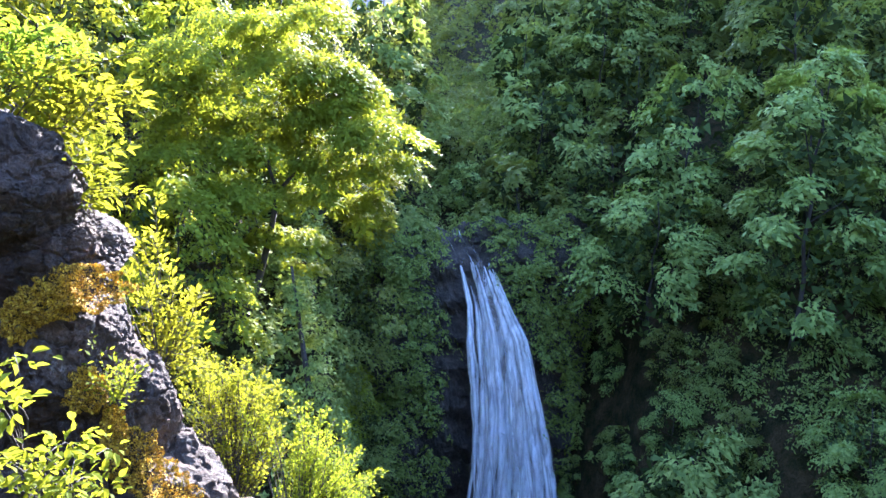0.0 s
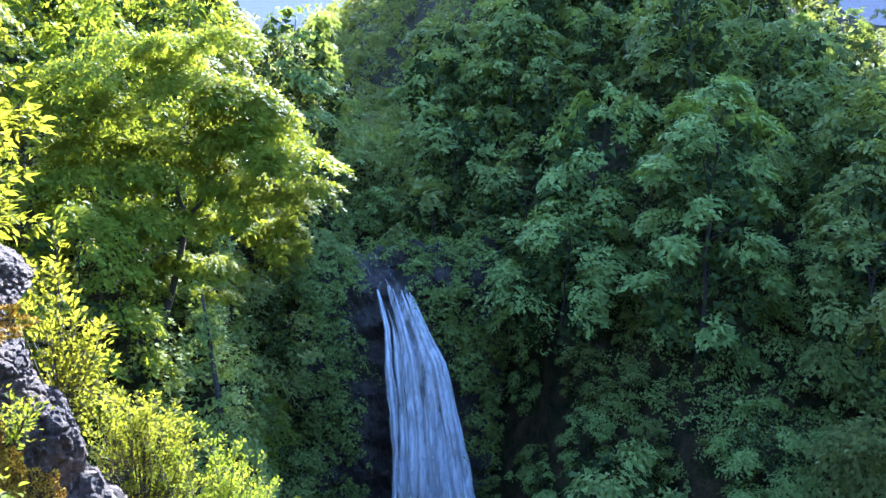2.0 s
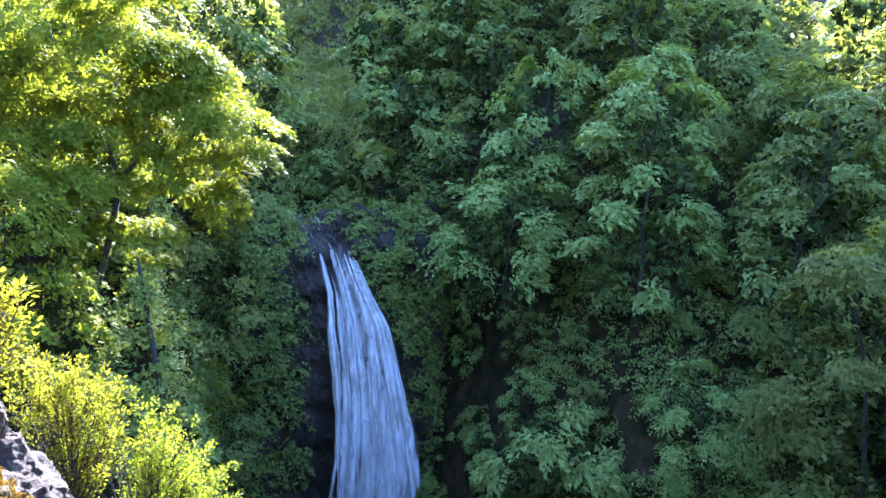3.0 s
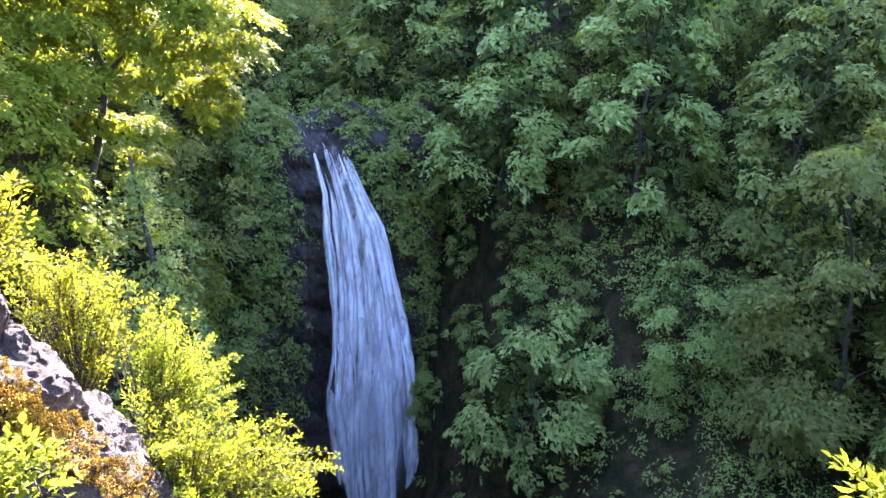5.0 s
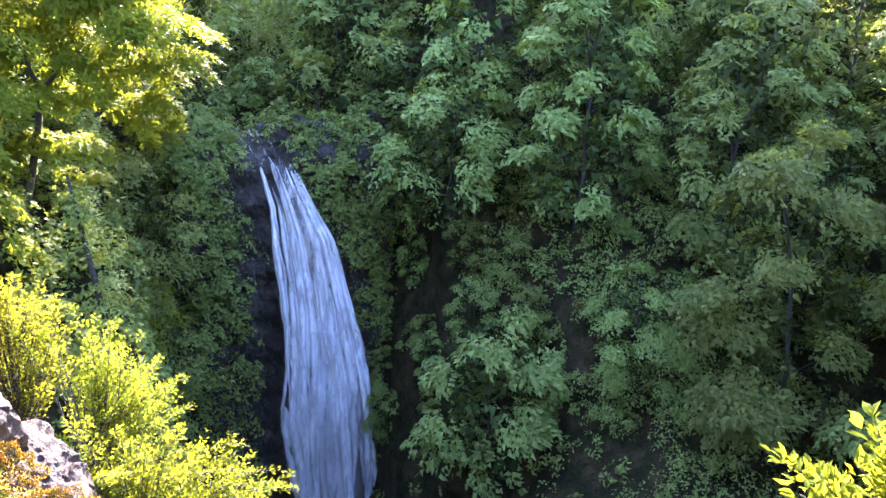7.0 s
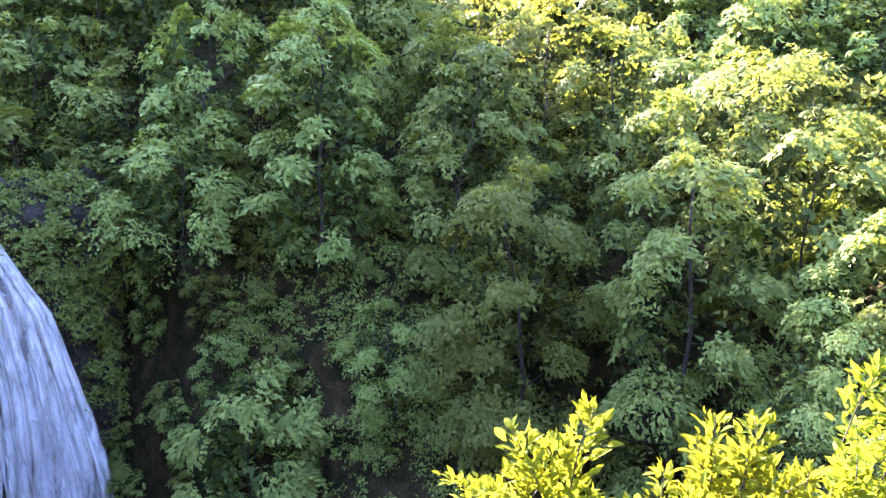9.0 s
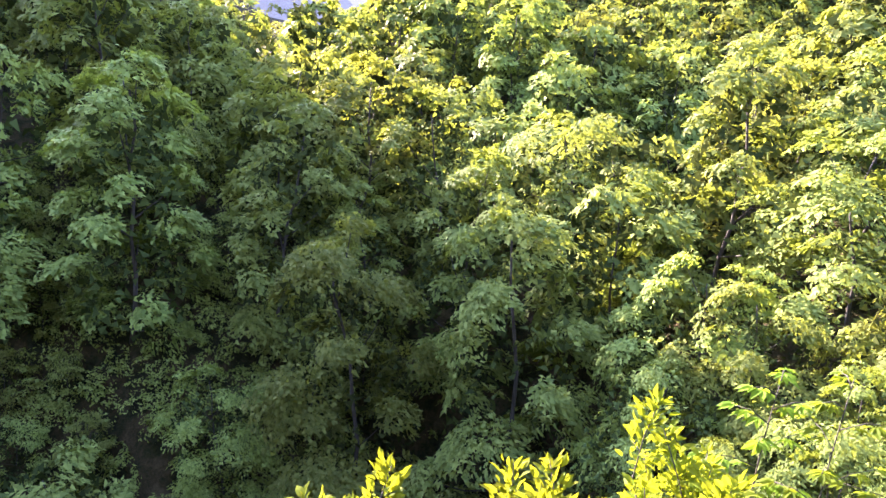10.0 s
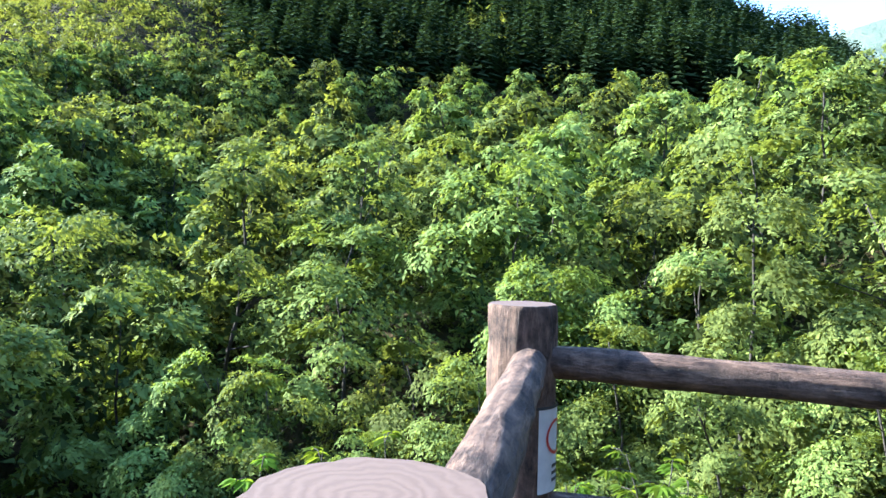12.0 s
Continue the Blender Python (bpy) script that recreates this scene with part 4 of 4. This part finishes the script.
# ---- shrubs near the lookout ----
def blade_mesh(name, p, d, up, length, width, mat):
    """Pointed leaves with a folded midrib; fourteen-sided outlines are not needed at this size."""
    d = unit(d)
    s = unit(np.cross(d, up))
    u = np.cross(s, d)
    L, W = length[:, None], width[:, None]
    cols = []
    for t, w, k in [(0, 0.06, 0), (0.28, 0.42, 0.0), (0.62, 0.40, -0.03), (1.0, 0.0, -0.14)]:
        mid = p + d * L * t + u * L * k
        cols.append((mid, mid + s * W * w + u * W * 0.16 * (w > 0.1), mid - s * W * w + u * W * 0.16 * (w > 0.1)))
    vs = np.stack([cols[0][0], cols[1][0], cols[2][0], cols[3][0], cols[1][1], cols[2][1], cols[1][2], cols[2][2]], 1)
    n = len(p)
    base = (np.arange(n) * 8)[:, None]
    tri = np.concatenate([base + np.array([[0, 4, 1]]), base + np.array([[2, 5, 3]]), base + np.array([[0, 1, 6]]), base + np.array([[2, 3, 7]])])
    quad = np.concatenate([base + np.array([[1, 4, 5, 2]]), base + np.array([[1, 2, 7, 6]])])
    return mesh_of(name, vs.reshape(-1, 3), list(map(tuple, tri)) + list(map(tuple, quad)), [mat])


def shrub(name, root, tips, per, size, mat, label, seed, side=0.5, stem=0.008, fine=False, droop=0.1, ratio=0.45, group=""):
    """Stems from the root to each tip, with side twigs and leaves along their outer part."""
    rng = np.random.default_rng(seed)
    root = np.array(root, float)
    wood, P, D, U = [], [], [], []
    for tip in tips:
        tip = np.array(tip, float)
        bend = np.array([0, 0, 1.0]) * np.linalg.norm(tip - root) * rng.uniform(0.05, 0.22) + rng.normal(0, 0.04, 3)
        t = np.linspace(0, 1, 8)[:, None]
        line = root * (1 - t) + tip * t + bend * np.sin(t * math.pi)
        wood.append(tube(line, np.linspace(stem, stem * 0.25, 8), 5))
        run = np.linalg.norm(tip - root)
        axis = unit(line[-1] - line[-3])
        for k in range(per):
            s = rng.uniform(max(0.15, 1 - side / run), 1.0)
            q = np.array([np.interp(s, t[:, 0], line[:, c]) for c in range(3)])
            out = rng.normal(0, 1, 3) * np.array([1, 1, 0.45]) + np.array([0, 0, 0.25])
            out = unit(out - axis * (out @ axis) * 0.6)
            reach = size * rng.uniform(0.0, 2.4) * (1.15 - s) * 2
            foot = q + out * reach + rng.normal(0, size * 0.15, 3)
            P.append(foot)
            D.append(out + axis * rng.uniform(0.3, 1.1) - np.array([0, 0, droop]) + rng.normal(0, 0.25, 3))
            U.append(np.array([0, 0, 1.0]) + rng.normal(0, 0.5, 3) - axis * 0.3)
            if reach > size * 1.2 and k % 6 == 0:
                wood.append(tube([q, foot], [stem * 0.35, stem * 0.2], 4))
    P, D, U = np.array(P), np.array(D), np.array(U)
    le = size * rng.uniform(0.65, 1.25, len(P))
    v, f = joined(wood)
    ob = new(name)
    part("stem", mesh_of("stem", v, f, [BARK], True), ob)
    if fine:
        part("foliage", blade_mesh("foliage", P, D, U, le, le * ratio, mat), ob)
    else:
        part("foliage", quads_mesh("foliage", leaves_at(P, D, U, le, le * ratio), mat), ob)
    return tagged(ob, label, "shrub", group)


def spread_tips(rng, centres, count, jitter):
    c = np.array(centres, float)
    k = rng.uniform(0, len(c) - 1, count)
    i = np.minimum(k.astype(int), len(c) - 2)
    w = (k - i)[:, None]
    return c[i] * (1 - w) + c[i + 1] * w + rng.normal(0, 1, (count, 3)) * np.array(jitter)


LEAF_SAPLING = leaf_material("sapling leaves", (0.06, 0.12, 0.012), (0.13, 0.21, 0.02), (0.26, 0.37, 0.02), 0.42)
R1 = np.random.default_rng(77)
shrub("overhanging_shrub", (-2.9, 4.4, -0.6), spread_tips(R1, [(-2.25, 3.9, 0.22), (-1.88, 4.08, 0.20), (-1.72, 4.26, 0.10)], 16, (0.12, 0.12, 0.07)), 60, 0.072, LEAF_NEAR, "sunlit yellow-green shrub overhanging the rock", 1, 0.7, 0.008, True)
shrub("overhanging_shrub", (-2.8, 4.3, -0.7), spread_tips(R1, [(-2.2, 3.86, -0.06), (-1.86, 4.09, -0.21), (-1.82, 3.97, -0.42)], 15, (0.10, 0.12, 0.06)), 56, 0.07, LEAF_NEAR, "sunlit yellow-green shrub overhanging the rock", 2, 0.6, 0.008, True)
shrub("overhanging_shrub", (-3.1, 4.8, -0.2), spread_tips(R1, [(-2.6, 4.2, 0.62), (-2.2, 4.2, 0.45), (-2.3, 4.2, 0.30)], 14, (0.12, 0.12, 0.08)), 50, 0.075, LEAF_SAPLING, "green leafy shrub above the rock", 3, 0.6, 0.008, True)
shrub("slope_shrub", (-2.1, 5.1, -2.0), spread_tips(R1, [(-1.98, 4.85, -0.85), (-1.9, 4.88, -1.25), (-1.78, 5.0, -1.68)], 30, (0.14, 0.14, 0.16)), 60, 0.05, LEAF_SLOPE, "sunlit bright green shrub growing behind the rock", 4, 0.5, 0.007)
shrub("slope_shrub", (-1.7, 5.4, -3.2), spread_tips(R1, [(-1.75, 5.1, -1.8), (-1.6, 5.3, -2.2), (-1.3, 5.45, -2.5)], 70, (0.16, 0.18, 0.16)), 110, 0.031, LEAF_SLOPE, "dense sunlit yellow-green slope shrub beside the rock", 5, 0.6, 0.007)
shrub("slope_shrub", (-1.2, 5.2, -3.8), spread_tips(R1, [(-1.3, 5.4, -2.45), (-1.0, 5.55, -2.7), (-0.78, 5.5, -2.88), (-0.55, 5.15, -3.1)], 100, (0.16, 0.2, 0.14)), 110, 0.031, LEAF_SLOPE, "dense sunlit yellow-green slope shrub beside the rock", 6, 0.6, 0.007)
shrub("slope_shrub", (-0.9, 4.8, -4.2), spread_tips(R1, [(-1.15, 4.5, -2.9), (-0.75, 4.6, -3.0), (-0.25, 4.62, -3.2), (0.04, 4.2, -3.2)], 100, (0.16, 0.2, 0.14)), 110, 0.031, LEAF_SLOPE, "dense sunlit yellow-green slope shrub beside the rock", 7, 0.6, 0.007)
shrub("slope_shrub", (-0.7, 4.4, -4.4), spread_tips(R1, [(-1.1, 4.3, -3.2), (-0.5, 4.2, -3.4), (0.0, 4.1, -3.5)], 80, (0.18, 0.2, 0.14)), 110, 0.031, LEAF_SLOPE, "dense sunlit yellow-green slope shrub beside the rock", 8, 0.6, 0.007)
shrub("rock_plant", (-1.85, 3.85, -1.6), spread_tips(R1, [(-1.8, 3.72, -1.25), (-1.78, 3.75, -1.5)], 14, (0.07, 0.05, 0.1)), 26, 0.035, LEAF_SLOPE, "small pale green plant rooted in the rock", 9, 0.3, 0.004)
shrub("rock_plant", (-1.8, 3.3, -2.0), spread_tips(R1, [(-1.6, 2.5, -1.25), (-1.55, 2.48, -1.4), (-1.35, 2.6, -1.5)], 16, (0.12, 0.1, 0.06)), 24, 0.055, LEAF_SLOPE, "broad green leaves of a plant below the rock", 10, 0.4, 0.005, True, ratio=0.6)
shrub("rock_plant", (-2.0, 3.2, -1.6), spread_tips(R1, [(-1.75, 2.6, -0.9), (-1.65, 2.57, -1.05)], 7, (0.06, 0.06, 0.08)), 12, 0.065, LEAF_SLOPE, "broad green leaves of a plant below the rock", 11, 0.3, 0.005, True, ratio=0.6)
shrub("rock_plant", (-1.5, 3.4, -2.6), spread_tips(R1, [(-1.3, 2.8, -1.95), (-1.0, 2.8, -2.1)], 16, (0.1, 0.1, 0.06)), 24, 0.055, LEAF_SLOPE, "broad green leaves of a plant below the rock", 12, 0.4, 0.005, True, ratio=0.6)

R2 = np.random.default_rng(78)
TIPS = [(1.07, 0.66, -0.54), (0.94, 0.68, -0.62), (0.86, 0.76, -0.72), (0.98, 0.62, -0.68), (1.30, 0.49, -0.55), (1.24, 0.52, -0.62), (1.46, 0.35, -0.50), (1.42, 0.36, -0.60), (1.34, 0.40, -0.63), (1.14, 0.50, -0.66), (1.20, 0.44, -0.70), (1.5, 0.30, -0.66), (1.05, 0.55, -0.75), (1.35, 0.3, -0.74), (1.18, 0.58, -0.66), (1.24, 0.46, -0.60), (1.52, 0.22, -0.58), (1.56, 0.30, -0.56)]
LOW = np.array([0.02, 0.0, -0.055])
for k, (root, ids) in enumerate([((1.25, 0.55, -1.75), (0, 1, 2, 3, 12)), ((1.4, 0.45, -1.75), (4, 5, 8, 9, 10, 14, 15)), ((1.5, 0.3, -1.75), (6, 7, 11, 13, 16, 17))]):
    tips = [np.array(TIPS[i]) + LOW for i in ids]
    tips += [p + R2.normal(0, 1, 3) * np.array([0.07, 0.07, 0.035]) - np.array([0, 0, 0.05]) for p in tips for _ in range(2)]
    shrub("lookout_shrub", root, tips, 84, 0.027, LEAF_NEAR, "bright yellow-green shrub below the lookout railing", 13 + k, 0.26, 0.0035, True, droop=-0.2, ratio=0.5)


def maple_sapling(root, top, seed, twigs=7, size=0.075):
    """A thin upright stem with side twigs that end in flat, five-fingered leaves."""
    rng = np.random.default_rng(seed)
    root, top = np.array(root, float), np.array(top, float)
    t = np.linspace(0, 1, 9)[:, None]
    line = root * (1 - t) + top * t + np.sin(t * math.pi) * rng.normal(0, 0.05, 3)
    ob = new("sapling")
    v, f = tube(line, np.linspace(0.007, 0.002, 9), 5)
    stem = part("stem", mesh_of("stem", v, f, [BARK], True), ob)
    P, D, U = [], [], []
    run = np.linalg.norm(top - root)
    for k in range(twigs):
        s = 1 - 0.62 / run * k / twigs - 0.02
        at = np.array([np.interp(s, t[:, 0], line[:, c]) for c in range(3)])
        a = k * 2.399 + rng.normal(0, 0.3)
        out = np.array([math.cos(a), math.sin(a), 0.25])
        reach = (0.10 + 0.18 * k / twigs) * rng.uniform(0.7, 1.3)
        tip = at + out * reach
        v, f = tube([at, at + out * reach * 0.5 + np.array([0, 0, 0.02]), tip], [0.0025, 0.002, 0.0012], 4)
        part("twig", mesh_of("twig", v, f, [BARK], True), stem)
        for foot, turn in [(tip, 0.0), (at + out * reach * 0.62, 1.1), (at + out * reach * 0.66, -1.1), (at + out * reach * 0.3, rng.uniform(-2, 2))]:
            b = a + turn + rng.normal(0, 0.2)
            fwd = np.array([math.cos(b), math.sin(b), 0.0])
            side = np.array([-fwd[1], fwd[0], 0.0])
            tilt = unit(np.array([0, 0, 1.0]) + rng.normal(0, 0.28, 3))
            for w, scale in ((-1.35, 0.62), (-0.7, 0.88), (0, 1.0), (0.7, 0.88), (1.35, 0.62)):
                P.append((foot, scale))
                D.append(fwd * math.cos(w) + side * math.sin(w) - np.array([0, 0, 0.25]))
                U.append(tilt)
    base = np.array([p for p, _ in P])
    le = np.array([c for _, c in P]) * size * rng.uniform(0.8, 1.25, len(P))
    part("foliage", blade_mesh("foliage", base, np.array(D), np.array(U), le, le * 0.42, LEAF_SAPLING), ob)
    return tagged(ob, "young maple-like sapling with bright green leaves", "sapling", "saplings below the lookout")


for k, (x, y, z) in enumerate([(3.42, 0.62, -1.00), (3.30, 0.34, -0.92), (3.38, 0.10, -0.86), (3.2, 0.02, -1.12), (3.5, -0.12, -1.18), (3.55, -0.72, -1.10), (3.62, -0.95, -0.98), (3.5, -1.12, -1.00), (3.7, -1.25, -1.12), (3.45, -0.86, -1.2)]):
    maple_sapling((x + 0.1, y + 0.05, z - 1.7), (x, y, z), 20 + k, 8 if k < 5 else 10)


# ---- railing of the lookout ----
def fence_material(name):
    m, nodes, links, b = material(name)
    n1 = noise_tex(nodes, links, 1.0, 9, 0.74, (55, 55, 11))
    n2 = noise_tex(nodes, links, 14.0, 9, 0.74)
    mx = nodes.new("ShaderNodeMix")
    mx.data_type = "RGBA"
    mx.inputs["Factor"].default_value = 0.5
    links.new(ramp(nodes, links, n1, [(0.40, (0.012, 0.006, 0.004)), (0.5, (0.075, 0.040, 0.026)), (0.64, (0.37, 0.225, 0.145))]), mx.inputs["A"])
    links.new(ramp(nodes, links, n2, [(0.40, (0.016, 0.008, 0.005)), (0.60, (0.27, 0.170, 0.115))]), mx.inputs["B"])
    links.new(mx.outputs["Result"], b.inputs["Base Color"])
    b.inputs["Roughness"].default_value = 0.75
    ad = nodes.new("ShaderNodeMath")
    ad.operation = "ADD"
    links.new(n1, ad.inputs[0])
    links.new(n2, ad.inputs[1])
    bump(nodes, links, b, ad.outputs[0], 1.0, 0.010)
    return m


FENCE = fence_material("brown weathered log")


def ring_material():
    m, nodes, links, b = material("log end with rings")
    co = nodes.new("ShaderNodeTexCoord")
    w = nodes.new("ShaderNodeTexWave")
    w.wave_type, w.rings_direction = "RINGS", "Z"
    w.inputs["Scale"].default_value, w.inputs["Distortion"].default_value, w.inputs["Detail"].default_value, w.inputs["Detail Scale"].default_value = 42, 9.0, 4, 1.2
    links.new(co.outputs["Object"], w.inputs[0])
    links.new(ramp(nodes, links, w.outputs[1], [(0.0, (0.115, 0.075, 0.055)), (1.0, (0.14, 0.094, 0.070))]), b.inputs["Base Color"])
    b.inputs["Roughness"].default_value = 0.7
    bump(nodes, links, b, w.outputs[1], 0.1, 0.001)
    return m


LOG_END = ring_material()


def log_mesh(name, length, radius, seed, cap=True, step=0.02, sides=40):
    """A log along +z from 0 to length, slightly uneven, with rounded rims; the upper end shows its rings."""
    zs = [0.0] + list(np.arange(step, length - 0.012, step)) + [length - 0.008, length - 0.003, length]
    shrink = [1.0] * (len(zs) - 3) + [0.995, 0.985, 0.955]
    v, f = [], []
    for z, s in zip(zs, shrink):
        for k in range(sides):
            a = 2 * math.pi * k / sides
            d = Vector((math.cos(a), math.sin(a), 0))
            r = radius * s * (1 + 0.035 * noise.noise(Vector((d.x * 1.2 + seed, d.y * 1.2, z * 2.0))) + 0.085 * noise.noise(Vector((d.x * 3, d.y * 3 + seed, z * 9))) + 0.05 * noise.noise(Vector((d.x * 16, d.y * 16 + seed, z * 14))))
            v.append((d.x * r, d.y * r, z))
    n = len(zs)
    f = [(j * sides + k, j * sides + (k + 1) % sides, (j + 1) * sides + (k + 1) % sides, (j + 1) * sides + k) for j in range(n - 1) for k in range(sides)]
    f.append(tuple(range(sides))[::-1])
    rim = v[-sides:] + [(0, 0, length)]
    cap = mesh_of("end_grain", rim, [(k, (k + 1) % sides, sides) for k in range(sides)], [LOG_END])
    return mesh_of(name, v, f, [FENCE], True), cap


def log_between(name, a, b, radius, seed, parent):
    a, b = Vector(a), Vector(b)
    body, cap = log_mesh(name, (b - a).length, radius, seed)
    ob = part(name, body, parent)
    part("end_grain", cap, ob, "smooth pinkish sawn end of the log")
    ob.matrix_world = Matrix.Translation(a) @ (b - a).to_track_quat("Z", "Y").to_matrix().to_4x4()
    return ob


FAR_POST, NEAR_POST, NEXT_POST = (1.900, -0.352), (0.730, -0.197), (1.60, -2.30)


def railing():
    rail = tagged(new("log_railing"), "weathered brown log railing round the lookout", "railing")
    for i, ((x, y), top, r) in enumerate([(FAR_POST, -0.172, 0.070), (NEAR_POST, -0.157, 0.058), (NEXT_POST, -0.25, 0.07)]):
        z0 = lie(x, y) - 0.3
        log_between("post", (x, y, z0), (x, y, top), r, 3.0 + i, rail)
    for i, z in enumerate((-0.278, -0.58)):
        log_between("rail", (NEAR_POST[0], NEAR_POST[1], z), (FAR_POST[0] - 0.045, FAR_POST[1] - 0.012, z - 0.012), 0.036, 11.0 + i, rail)
        log_between("rail", (FAR_POST[0], FAR_POST[1], z - 0.008), (NEXT_POST[0], NEXT_POST[1], z - 0.085), 0.034, 15.0 + i, rail)
    return rail


railing()


def plain(name, color, rough=0.6):
    m, nodes, links, b = material(name)
    n = noise_tex(nodes, links, 40, 4, 0.6)
    links.new(ramp(nodes, links, n, [(0.3, tuple(0.85 * c for c in color)), (0.7, color)]), b.inputs["Base Color"])
    b.inputs["Roughness"].default_value = rough
    return m


def band(name, a0, a1, z0, z1, r, mat, parent, n=18, hole=None):
    """A patch bent round the far post."""
    v, f = [], []
    for k in range(n + 1):
        a = radians(a0 + (a1 - a0) * k / n)
        for z in (z0, z1):
            v.append((FAR_POST[0] + math.sin(a) * r, FAR_POST[1] + math.cos(a) * r, z))
    f = [(2 * k, 2 * k + 1, 2 * k + 3, 2 * k + 2) for k in range(n)]
    return part(name, mesh_of(name, v, f, [mat], True), parent)


def notice():
    s = tagged(new("notice_sheet"), "white notice wrapped round a post with a red prohibition circle", "sign")
    white, red, dark = plain("white sheet", (0.75, 0.72, 0.66)), plain("red print", (0.55, 0.06, 0.04)), plain("dark print", (0.06, 0.06, 0.06))
    sheet = band("sheet", 150, 245, -0.545, -0.375, 0.0745, white, s)
    band("strap", 146, 250, -0.377, -0.371, 0.076, dark, s)
    v, f = [], []
    c, z, n = radians(204), -0.435, 40
    for k in range(n):
        t = 2 * math.pi * k / n
        for rr in (0.030, 0.036):
            a = c + rr * math.cos(t) / 0.076
            v.append((FAR_POST[0] + math.sin(a) * 0.0762, FAR_POST[1] + math.cos(a) * 0.0762, z + rr * math.sin(t)))
    f = [(2 * k, 2 * k + 1, (2 * k + 3) % (2 * n), (2 * k + 2) % (2 * n)) for k in range(n)]
    part("red_circle", mesh_of("red_circle", v, f, [red], True), sheet)
    for k in range(3):
        band("print_bar", 188, 216, -0.497 - 0.014 * k, -0.490 - 0.014 * k, 0.0758, dark, sheet, 6)


notice()
